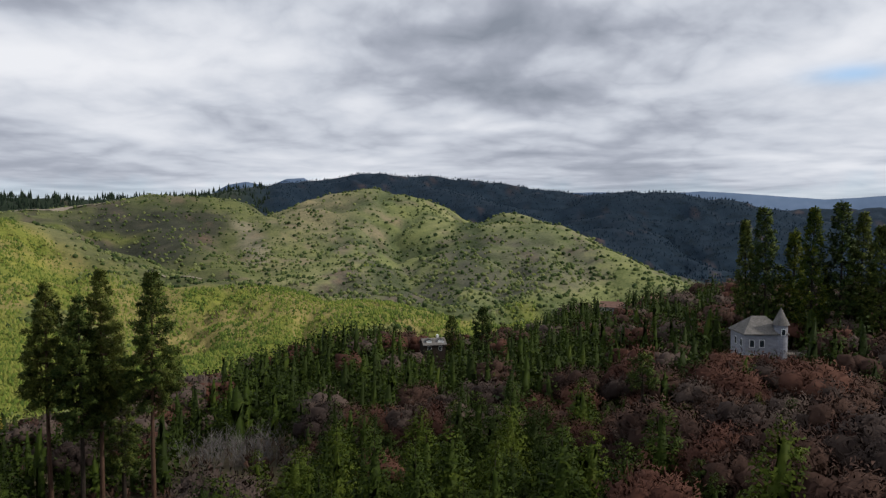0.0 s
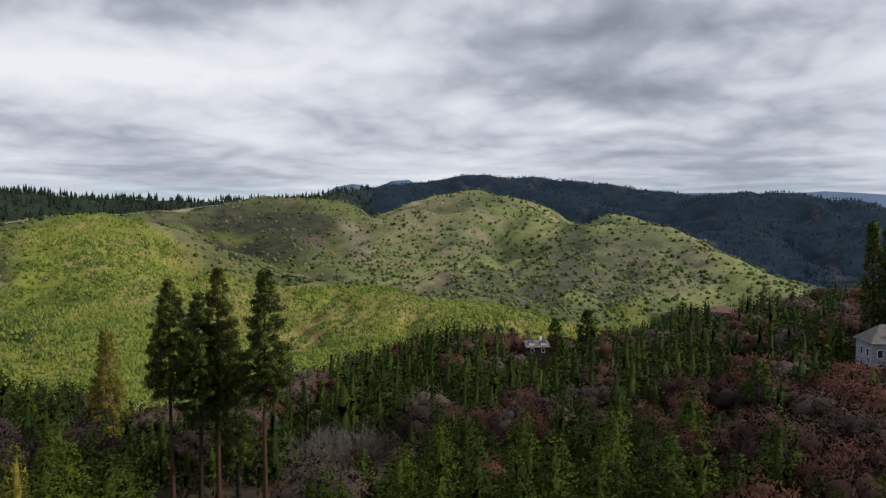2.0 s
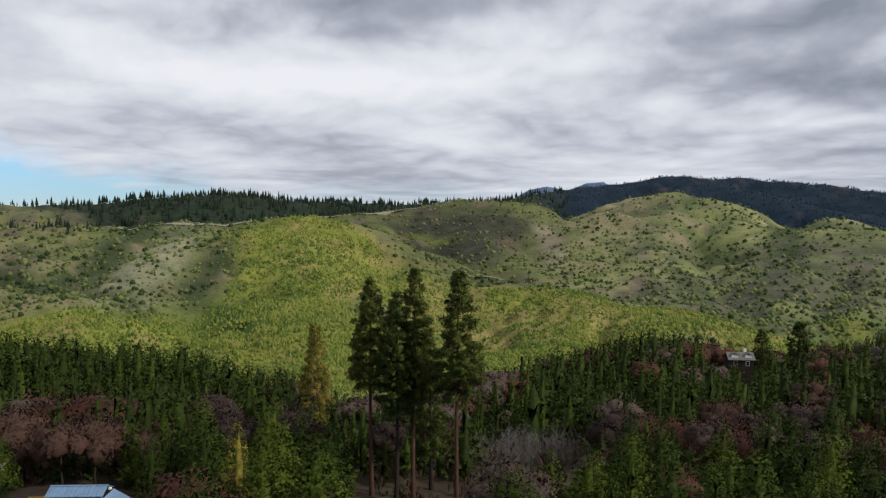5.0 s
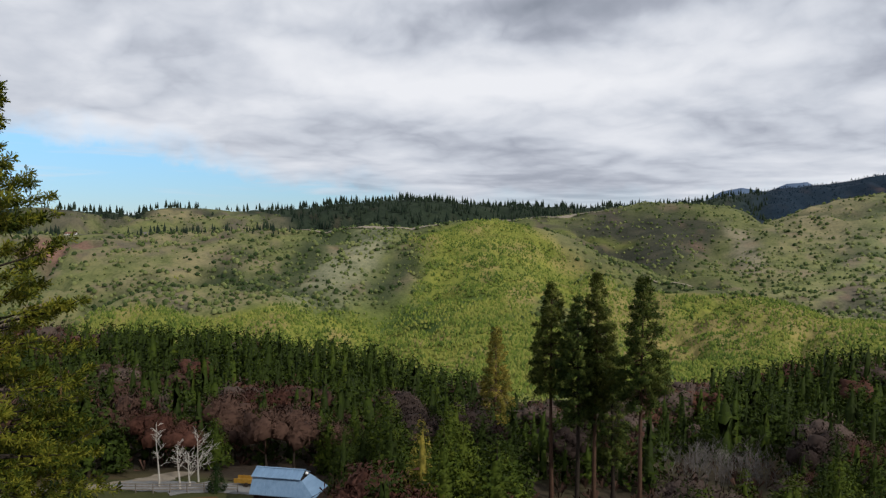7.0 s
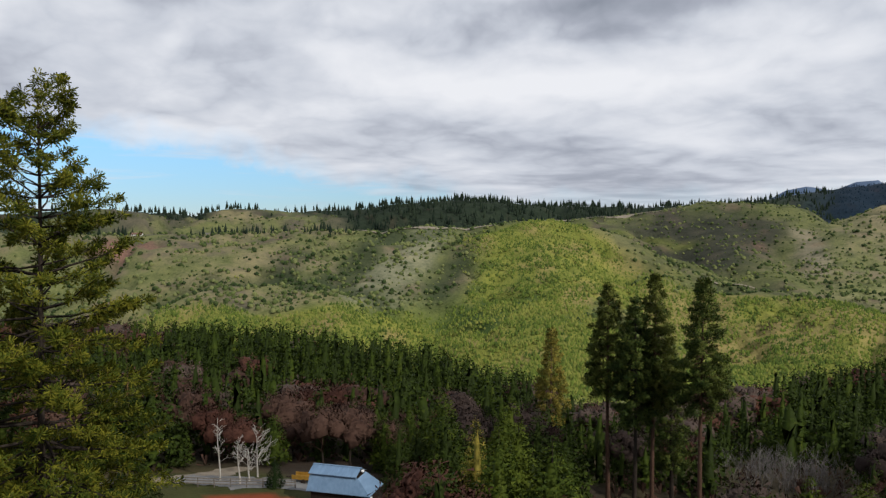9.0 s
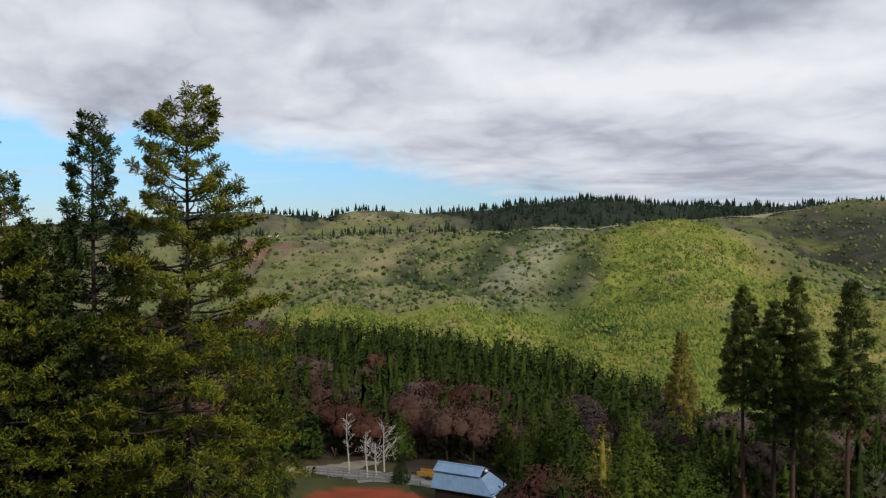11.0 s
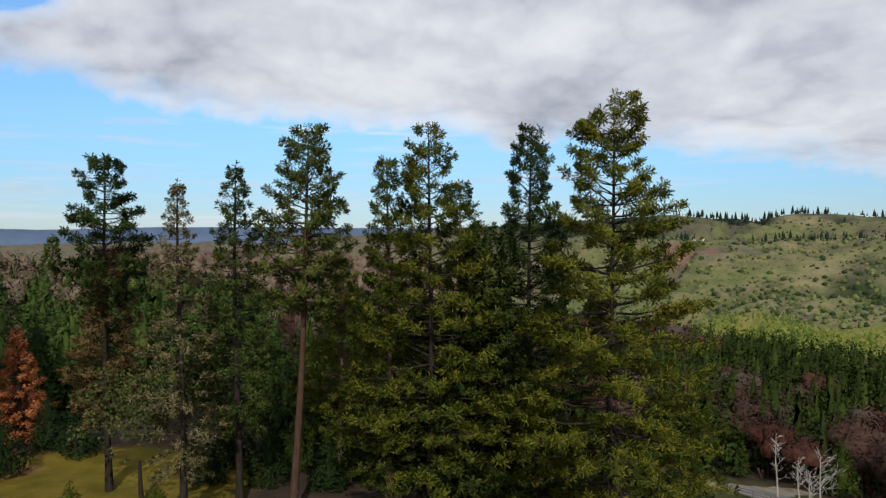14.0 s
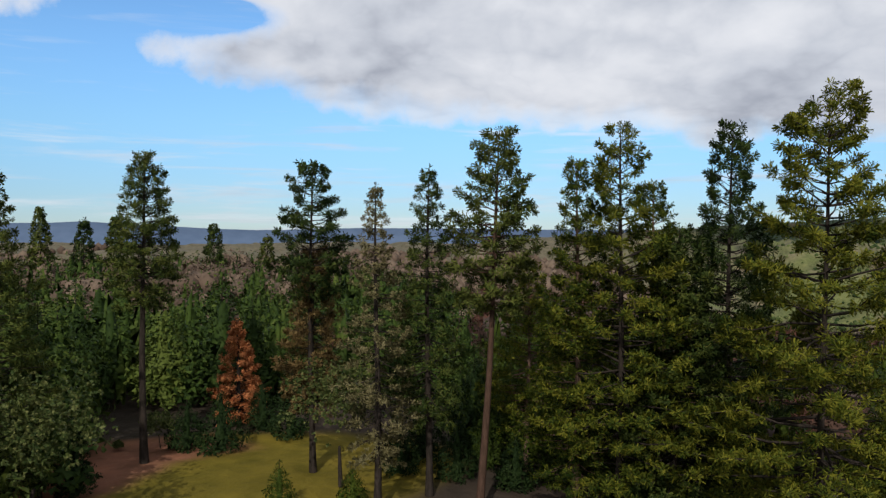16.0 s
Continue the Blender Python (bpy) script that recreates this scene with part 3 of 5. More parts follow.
def build_backdrop(name, label, knots, base=-2.0):
    """A far range at the edge of sight; its blue is haze put into the colour."""
    b = np.arange(knots[0][0], knots[-1][0] + 0.01, 0.25)
    rng_ = np.interp(b, [k[0] for k in knots], [k[1] for k in knots])
    e = np.interp(b, [k[0] for k in knots], [k[2] for k in knots])
    x, y = polar(b, rng_)
    e = e + 0.06 * rough_noise(x, y, 300, 3, 1)
    xb, yb = polar(b, rng_ - 350)
    xc, yc = polar(b, rng_ + 200)
    V = np.r_[np.c_[xb, yb, EYE + (rng_ - 350) * np.tan(np.radians(base)) + 0 * x], np.c_[x, y, EYE + rng_ * np.tan(np.radians(e))], np.c_[xc, yc, EYE + rng_ * np.tan(np.radians(base))]]
    n = len(b)
    i = np.arange(n - 1)
    F = np.concatenate([np.c_[i, i + n, i + n + 1], np.c_[i, i + n + 1, i + 1], np.c_[i + n, i + 2 * n, i + 2 * n + 1], np.c_[i + n, i + 2 * n + 1, i + n + 1]])
    tagged(new(name, mesh_of(name, V, F, M_HAZE_BLUE, True)), label, "far hills", kind="structure")


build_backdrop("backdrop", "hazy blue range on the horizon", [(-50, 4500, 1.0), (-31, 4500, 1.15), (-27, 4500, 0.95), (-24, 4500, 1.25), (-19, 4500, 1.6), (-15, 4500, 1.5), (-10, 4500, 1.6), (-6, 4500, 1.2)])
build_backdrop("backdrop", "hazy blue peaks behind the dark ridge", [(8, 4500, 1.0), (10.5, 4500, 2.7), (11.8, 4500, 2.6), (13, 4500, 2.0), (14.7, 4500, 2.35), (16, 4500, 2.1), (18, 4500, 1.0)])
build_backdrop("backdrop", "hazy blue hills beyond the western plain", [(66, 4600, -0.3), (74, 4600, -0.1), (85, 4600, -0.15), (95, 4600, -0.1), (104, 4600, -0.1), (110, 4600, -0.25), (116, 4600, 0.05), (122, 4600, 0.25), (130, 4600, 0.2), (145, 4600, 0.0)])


# ---- trees ----
def pine_geometry(height, crown_from, radius, rng, whorl=0.65, per=4, tuft=0.42, needles=10, lift=(-12, 40), shape=0.8, gap=0.0, trunk=0.34, twigs=3.4, width=0.05, lean=0.0, bend=0.15, top_round=0.12):
    """Trunk with limbs, and needle tufts, of one conifer that stands at the origin."""
    k = 12
    h = np.linspace(0, height, k)
    ph = rng.uniform(0, 6.28)
    axis = np.c_[lean * h + bend * np.sin(h / height * 5 + ph), bend * np.cos(h / height * 4 + ph) - bend * np.cos(ph), h]
    axis[:, 0] -= axis[0, 0]
    wood = [tube(axis, trunk * (1 - h / height) ** 0.8 + 0.03 + 0.25 * trunk * np.exp(-h / 0.8), 8)]
    tips, ways = [], []
    z = crown_from
    while z < height - 0.25:
        f = (z - crown_from) / (height - crown_from)
        reach = radius * (min(1.0, (1 - f + 0.55 * top_round) ** shape)) * (0.55 + 0.45 * min(1, f / 0.18))
        centre = np.array([np.interp(z, h, axis[:, i]) for i in range(3)])
        a0 = rng.uniform(0, 6.28)
        for b in range(per):
            if rng.random() < gap:
                continue
            a = a0 + b * 6.283 / per + rng.normal(0, 0.35)
            ln = reach * rng.uniform(0.6, 1.12)
            up = radians(lift[0] + (0.75 * lift[1] - lift[0]) * f + rng.normal(0, 9))
            out = np.array([math.cos(a), math.sin(a), 0])
            s = np.linspace(0, 1, 4)[:, None]
            line = centre + out * ln * s * math.cos(up) + np.array([0, 0, 1]) * (ln * s * math.sin(up) + 0.16 * ln * (s ** 2 - s * 0.6))
            line[1:3] += rng.normal(0, 0.03 * ln, (2, 3))
            wood.append(tube(line, (0.018 + 0.016 * ln) * (1 - 0.85 * s[:, 0]), 3))
            side = np.array([-out[1], out[0], 0])
            m = max(3, int(twigs * ln))
            for q in rng.uniform(0.30 + 0.2 * f, 1.0, m):
                p = np.array([np.interp(q, s[:, 0], line[:, i]) for i in range(3)])
                w = out * rng.uniform(0.3, 1) + side * rng.normal(0, 0.9) + np.array([0, 0, rng.uniform(-0.1, 0.45)])
                w /= np.linalg.norm(w)
                t = p + w * (0.12 + 0.26 * ln * (1.05 - q)) * rng.uniform(0.4, 1.2)
                tips.append(t), ways.append(w)
                if rng.random() < 0.35:
                    tips.append(p + (t - p) * 0.45 + rng.normal(0, 0.08, 3)), ways.append(w)
            tips.append(line[-1]), ways.append(out)
        z += whorl * rng.uniform(0.75, 1.25)
    tips.append(axis[-1]), ways.append(np.array([0, 0, 1.0]))
    C, D = np.array(tips), np.array(ways)
    V, F = blades(C, D, tuft, width, needles, rng, 1.0)
    # needles catch the light as the tuft that they belong to
    own = V.reshape(-1, 3, 3).mean(1) - np.repeat(C, needles, 0)
    lean_out = np.repeat(D * 0.5 + np.array([0, 0, 0.35]), needles, 0) + own / (np.linalg.norm(own, axis=1)[:, None] + 1e-9) * 0.6
    return join(wood), (V, F, np.repeat(lean_out, 3, 0))


def oak_geometry(height, spread, rng, count=640, twig=0.054, width=0.0060, sprays=0, rings=(-40, 5, 45), k=6):
    """A bare broad-crowned tree: forking limbs and a rounded haze of fine twigs in lobes. Gives trunk, and crown with its normals."""
    wood = []

    def limb(p, w, ln, r, depth):
        s = np.linspace(0, 1, (4, 4, 3)[depth])[:, None]
        line = p + w * ln * s + (rng.normal(0, 0.12, 3) + np.array([0, 0, 0.10])) * ln * s ** 2
        wood.append(tube(line, r * (1 - 0.5 * s[:, 0]), (6, 4, 3)[depth]))
        if depth < 2:
            for _ in range((5, 4)[depth]):
                d = w * 0.6 + rng.normal(0, 0.5, 3) * np.array([spread, spread, 0.6]) + np.array([0, 0, 0.15])
                limb(line[-1] if rng.random() < 0.6 else line[-2], d / np.linalg.norm(d), ln * rng.uniform(0.65, 0.9), r * 0.55, depth + 1)

    limb(np.zeros(3), np.array([rng.normal(0, 0.06), rng.normal(0, 0.06), 1.0]), height * 0.30, height * 0.02, 0)
    lobes = [np.array([0, 0, 0.66]) * height] + [np.array([math.cos(a) * 0.23, math.sin(a) * 0.23, rng.uniform(0.46, 0.70)]) * height for a in np.arange(7) * 0.9 + rng.uniform(0, 6.28) + rng.normal(0, 0.25, 7)]
    C, D, out = [], [], []
    for i, c in enumerate(lobes):
        n = count // len(lobes)
        d = rng.normal(0, 1, (n, 3))
        d /= np.linalg.norm(d, axis=1)[:, None]
        d[:, 2] = np.where(d[:, 2] < -0.35, -d[:, 2], d[:, 2])
        size = height * np.array([0.23, 0.23, 0.25]) * (1.1 if i == 0 else rng.uniform(0.65, 1.0))
        C.append(c + d * size * rng.uniform(0.5, 1.05, (n, 1)) ** 0.5)
        D.append(d * 0.5 + rng.normal(0, 0.4, (n, 3)) + np.array([0, 0, 0.4]))
        out.append(d)
    C, D, out = np.concatenate(C), np.concatenate(D), np.concatenate(out)
    pieces = [blades(C, D, twig * height, width * height, 1, rng, 0.35, out)]
    if sprays:
        # close sprays of twigs round the dense heart of each lobe
        pick = rng.integers(0, len(C), sprays)
        which = np.repeat(np.array(lobes), count // len(lobes), 0)[pick]
        inner = which + (C[pick] - which) * rng.uniform(0.8, 1.05, (sprays, 1)) + rng.normal(0, 0.02 * height, (sprays, 3))
        pieces.append(blades(inner, np.cross(out[pick], rng.normal(0, 1, (sprays, 3))), 0.055 * height, 0.0120 * height, 1, rng, 0.3, out[pick]))
        C, out = np.r_[C, inner], np.r_[out, out[pick]]
        hearts, round_ = [], []
        for c in lobes:
            a, t = np.meshgrid(np.linspace(0, 2 * np.pi, k, endpoint=False), np.radians(rings))
            a = a + rng.normal(0, 0.8 / k, a.shape)
            d = np.stack([np.cos(a) * np.cos(t), np.sin(a) * np.cos(t), np.sin(t)], -1).reshape(-1, 3)
            d = np.r_[d, [[0, 0, 1.0]]]
            v = c + d * height * np.array([0.16, 0.16, 0.17]) * rng.uniform(0.6, 1.1, (len(d), 1))
            m, q = len(rings) - 1, np.arange(k)
            f = [np.c_[r * k + q, r * k + (q + 1) % k, (r + 1) * k + (q + 1) % k] for r in range(m)] + [np.c_[r * k + q, (r + 1) * k + (q + 1) % k, (r + 1) * k + q] for r in range(m)] + [np.c_[m * k + q, m * k + (q + 1) % k, np.full(k, (m + 1) * k)]]
            hearts.append((v, np.concatenate(f)))
            round_.append(d + 0.5 * (v - np.array([0, 0, 0.5]) * height) / (0.3 * height) + rng.normal(0, 0.2, d.shape))
        heart = join(hearts)
    else:
        heart, round_ = (np.zeros((0, 3)), np.zeros((0, 3), int)), [np.zeros((0, 3))]
    V, F = join(wood[1:] + [heart] + pieces)
    n = len(V) - 3 * len(C) - len(heart[0])
    whole = C - np.array([0, 0, 0.5]) * height
    soft_out = out * 0.75 + 0.55 * whole / np.linalg.norm(whole, axis=1)[:, None] + np.array([0, 0, 0.25])
    limbs = V[:n] - np.array([0, 0, 0.4]) * height
    return wood[0], (V, F, np.r_[limbs, np.concatenate(round_), np.repeat(soft_out, 3, 0)])


def leafy_geometry(height, spread, rng, leaf=0.28, per_end=16):
    """A broad evergreen: forking limbs with clumps of small leaves."""
    wood, twigs = oak_geometry(height, spread, rng, 160)
    C = np.repeat(twigs[0][-480::3], 4, 0)
    C = C + rng.normal(0, 0.05 * height, C.shape)
    return wood, blades(C, rng.normal(0, 1, C.shape), leaf, leaf * 0.4, per_end, rng, 1.2)


def tree(name, geometry, bark, leaf, label, category, at, turn=0.0, group="", crown_label="", scale=1.0):
    ob = thing(name, label, category, group, at=at, turn=turn)
    (wv, wf), (cv, cf, *cn) = geometry
    put("trunk", mesh_of("trunk", wv, wf, bark, True), ob)
    put("crown", mesh_of("crown", cv, cf, leaf, normals=cn[0] if cn else None), ob, crown_label)
    return ob


def place(b, r, sink=0.1):
    x, y = polar(b, r)
    return float(x), float(y), ground_at(x, y) - sink


def top_height(b, r, e):
    """Height of a tree whose top stands e degrees above the eye's level, at that bearing and range."""
    return EYE + r * math.tan(radians(e)) - place(b, r)[2]


RNG = np.random.default_rng(7)
# the tall pines beside the clearing: bearing, range, degrees of the top, crown from (part of the height), radius, bark, needles, settings, label
STANDING = [
    (69, 62, 8.1, 0.12, 6.12, M_BARK_DARK, M_NEEDLE, dict(twigs=3.8, whorl=0.72, per=5, gap=0.2, needles=11, tuft=0.54, width=0.052, shape=0.7, top_round=0.16, lift=(-14, 38)), "tall ponderosa pine with a sparse open top"),
    (74.9, 74, 6.65, 0.08, 4.25, M_BARK_DARK, M_NEEDLE_DARK, dict(whorl=0.65, per=5, needles=10, width=0.056, tuft=0.52, top_round=0.18, gap=0.1), "tall dark green pine with a dense crown"),
    (78.6, 70, -0.6, 0.05, 5.0, M_BARK_DARK, M_NEEDLE_DARK, dict(whorl=0.55, per=5, needles=10, width=0.056, tuft=0.52), "dense dark pine between taller pines"),
    (80.2, 71, 2.8, 0.08, 4.2, M_BARK, M_NEEDLE, dict(whorl=0.65, per=5, needles=10), "pine with yellow-green needles"),
    (82.7, 66, 7, 0.12, 4.68, M_BARK_DARK, M_NEEDLE, dict(twigs=3.8, whorl=0.68, per=4, gap=0.12, top_round=0.18, needles=10, width=0.056, tuft=0.52), "tall ponderosa pine with drooping yellow-green boughs"),
    (85.9, 68, 4.3, 0.1, 3.4, M_BARK, M_NEEDLE, dict(whorl=0.62, per=5, needles=10), "slender pine with yellow-green needles"),
    (93.2, 66, 6.85, 0.55, 2.886, M_BARK_RED, M_NEEDLE_DARK, dict(whorl=0.55, per=5, needles=10, width=0.056, tuft=0.52, lean=0.05, gap=0.12, trunk=0.36, lift=(-8, 40), top_round=0.3), "tall pine with a long bare reddish trunk"),
    (89.6, 80, -3.0, 0.25, 3.6, M_BARK, M_NEEDLE, dict(whorl=0.6, per=5, needles=10, trunk=0.25), "young green pine behind a taller one"),
    (97, 72, 4, 0.25, 3.116, M_BARK_DARK, M_NEEDLE_DARK, dict(whorl=0.55, per=4, needles=10, lift=(-20, 30), shape=0.9), "slender dark conifer with drooping boughs"),
    (101, 68, 2.6, 0.18, 2.736, M_BARK_DARK, M_NEEDLE_TAN, dict(whorl=0.5, per=4, gap=0.1, needles=9, tuft=0.36, lift=(-25, 25), shape=0.9), "dying conifer with thin tan foliage"),
    (105.9, 80, 4.1, 0.58, 2.96, M_BARK_DARK, M_NEEDLE_DARK, dict(whorl=0.6, per=5, needles=10, width=0.056, tuft=0.52, lift=(-5, 30), top_round=0.35, gap=0.15), "tall pine with browned lower boughs"),
    (117.9, 88, 4.6, 0.52, 2.73, M_BARK_DARK, M_NEEDLE_DARK, dict(whorl=0.5, per=5, needles=10, tuft=0.5, lift=(-10, 35), shape=0.6, trunk=0.42), "tall columnar pine with a bare dark trunk on the lawn"),
    (127.4, 76, 3.2, 0.1, 4.6, M_BARK_DARK, M_NEEDLE_DARK, dict(whorl=0.6, per=5, needles=10), "dense dark conifer at the edge of the clearing"),
    (28.0, 112, -4.7, 0.52, 3.2, M_BARK_RED, M_NEEDLE_DARK, dict(whorl=0.86, per=8, needles=10, tuft=0.56, twigs=5.0, lift=(-24, 25), shape=0.8, top_round=0.03, gap=0.05), "tall pine with a bare reddish trunk"),
    (26.1, 108, -5.7, 0.45, 3.2, M_BARK_DARK, M_NEEDLE_DARK, dict(whorl=0.86, per=8, needles=10, tuft=0.56, twigs=5.0, lift=(-24, 25), shape=0.8, top_round=0.03, gap=0.05), "tall dark pine in a close group"),
    (24.8, 110, -4.0, 0.45, 3.4, M_BARK_RED, M_NEEDLE_DARK, dict(whorl=0.86, per=8, needles=10, tuft=0.56, twigs=5.0, lift=(-24, 25), shape=0.8, top_round=0.03, gap=0.05), "tall pine with a bare reddish trunk"),
    (23.4, 116, -9.5, 0.25, 3.0, M_BARK_DARK, M_NEEDLE_DARK, dict(whorl=0.55, per=5, needles=10, tuft=0.5), "shorter dark pine among taller ones"),
    (21.4, 104, -4.2, 0.50, 3.6, M_BARK_RED, M_NEEDLE_DARK, dict(whorl=0.86, per=8, needles=10, tuft=0.56, twigs=5.0, lift=(-24, 25), shape=0.8, top_round=0.03, gap=0.05), "tall pine with a full conical crown and red bark"),
    (-3.07, 236, -7.3, 0.12, 4.6, M_BARK_DARK, M_NEEDLE_DARK, dict(whorl=0.8, per=5, needles=6, tuft=0.8, width=0.14, twigs=2), "broad dark pine beside a small house"),
    (-0.75, 240, -7.9, 0.12, 3.4, M_BARK_DARK, M_NEEDLE_DARK, dict(whorl=0.8, per=5, needles=6, tuft=0.8, width=0.14, twigs=2), "dark pine beside a small house"),
    (-15.2, 122, -10.4, 0.62, 2.6, M_BARK_DARK, M_NEEDLE_DARK, dict(whorl=0.7, per=5, needles=6, tuft=0.7, width=0.10, twigs=2), "slim pine with a bare dark trunk in the oaks"),
    (-22.0, 196, -0.6, 0.30, 2.6, M_BARK_DARK, M_NEEDLE_DARK, dict(whorl=0.8, per=5, needles=6, tuft=0.8, width=0.14, twigs=2), "tall dark conifer behind the turret house"),
    (-23.3, 192, 0.25, 0.22, 3.6, M_BARK_DARK, M_NEEDLE_DARK, dict(whorl=0.8, per=5, needles=6, tuft=0.8, width=0.14, twigs=2, shape=0.6), "tall dark conifer behind the turret house"),
    (-25.1, 198, -1.2, 0.15, 3.6, M_BARK_DARK, M_NEEDLE, dict(whorl=0.8, per=5, needles=6, tuft=0.8, width=0.14, twigs=2), "yellow-green conifer behind the turret house"),
    (-26.35, 190, 0.3, 0.12, 3.8, M_BARK_DARK, M_NEEDLE, dict(whorl=0.8, per=5, needles=6, tuft=0.8, width=0.14, twigs=2), "yellow-green conifer behind the turret house"),
    (-28.0, 194, 0.65, 0.15, 4.0, M_BARK_DARK, M_NEEDLE_DARK, dict(whorl=0.8, per=5, needles=6, tuft=0.8, width=0.14, twigs=2, shape=0.6), "tall dark conifer behind the turret house"),
    (-29.3, 196, -0.1, 0.15, 3.8, M_BARK_DARK, M_NEEDLE_DARK, dict(whorl=0.8, per=5, needles=6, tuft=0.8, width=0.14, twigs=2), "tall dark conifer behind the turret house"),
    (-30.4, 192, -0.9, 0.12, 3.8, M_BARK_DARK, M_NEEDLE_DARK, dict(whorl=0.8, per=5, needles=6, tuft=0.8, width=0.14, twigs=2), "dark conifer behind the turret house"),
    (-32.0, 194, 0.2, 0.12, 4.0, M_BARK_DARK, M_NEEDLE_DARK, dict(whorl=0.8, per=5, needles=6, tuft=0.8, width=0.14, twigs=2), "dark conifer behind the turret house"),
    (113.1, 300, 0.1, 0.15, 4.0, M_BARK_DARK, M_NEEDLE_DARK, dict(whorl=1.0, per=5, needles=5, tuft=1.0, width=0.2, twigs=1.6), "lone dark conifer above the far oaks"),
    (109.2, 310, -0.7, 0.15, 3.6, M_BARK_DARK, M_NEEDLE_DARK, dict(whorl=1.0, per=5, needles=5, tuft=1.0, width=0.2, twigs=1.6), "dark conifer above the far oaks"),
    (124.3, 240, 1.1, 0.15, 3.2, M_BARK_DARK, M_NEEDLE_DARK, dict(whorl=1.0, per=5, needles=5, tuft=1.0, width=0.2, twigs=1.6), "spired conifer above the forest"),
    (121.6, 250, 0.4, 0.15, 3.2, M_BARK_DARK, M_NEEDLE_DARK, dict(whorl=1.0, per=5, needles=5, tuft=1.0, width=0.2, twigs=1.6), "spired conifer above the forest"),
    (119.7, 250, 0.5, 0.15, 3.4, M_BARK_DARK, M_NEEDLE_DARK, dict(whorl=1.0, per=5, needles=5, tuft=1.0, width=0.2, twigs=1.6), "spired conifer above the forest"),
    (32.4, 140, -8.2, 0.25, 2.7, M_BARK, M_NEEDLE_OLIVE, dict(whorl=0.6, per=5, needles=9, tuft=0.6), "olive-yellow conifer on the slope"),
]
for b, r, e, cf, rad, bark, leaf, kw, label in STANDING:
    h = top_height(b, r, e + (0.5 if b > 60 and r < 120 else 0.0))
    tree("pine_tree", pine_geometry(h, h * cf, rad * (1.72 if b > 60 else 1.42 if b > 20 else 1.25), RNG, **kw), bark, leaf, label, "pine tree", place(b, r), 90, "tall pines")
# browned boughs low on one pine
h = top_height(106.0, 80.4, -1.5)
tree("pine_tree", pine_geometry(h, h * 0.28, 4.2, RNG, whorl=0.55, per=5, needles=10, gap=0.05, tuft=0.5, top_round=0.3), M_BARK_DARK, M_NEEDLE_DRY, "half-dead conifer with brown foliage", "pine tree", place(105.9, 81.4), 0, "tall pines")
h = top_height(111.4, 102, -6.9)
tree("dead_conifer", pine_geometry(h, h * 0.08, 4.6, RNG, whorl=0.5, per=6, needles=11, tuft=0.45, width=0.06, shape=0.95, top_round=0.03, gap=0.15), M_BARK_DARK, M_NEEDLE_DEAD, "dead conifer with bright orange needles", "conifer", place(111.4, 102))

# ---- forest: a few kinds of conifer and oak, copied over the slopes ----
FOREST_TOP = [(-60, -3.5), (-40, -3.5), (-30, -4.4), (-21, -4.4), (-17.5, -5.2), (-13.5, -5.6), (-9.3, -6.5), (-7.2, -7.8), (-3, -9.0), (1, -9.3), (3, -8.2), (7.1, -8.0), (10.5, -8.8), (13.0, -9.7), (16.3, -10.4), (19.1, -11.2), (22, -12.0), (28, -13.0), (30, -12.8), (32.1, -12.3), (34.2, -11.2), (38.4, -10.3), (40.7, -9.4), (42.7, -8.9), (47, -8.4), (51.3, -7.8), (57, -7.1), (63.7, -6.7), (75, -6.2), (95, -4.5), (105, -1.5), (126, 0.4), (140, 0.5)]


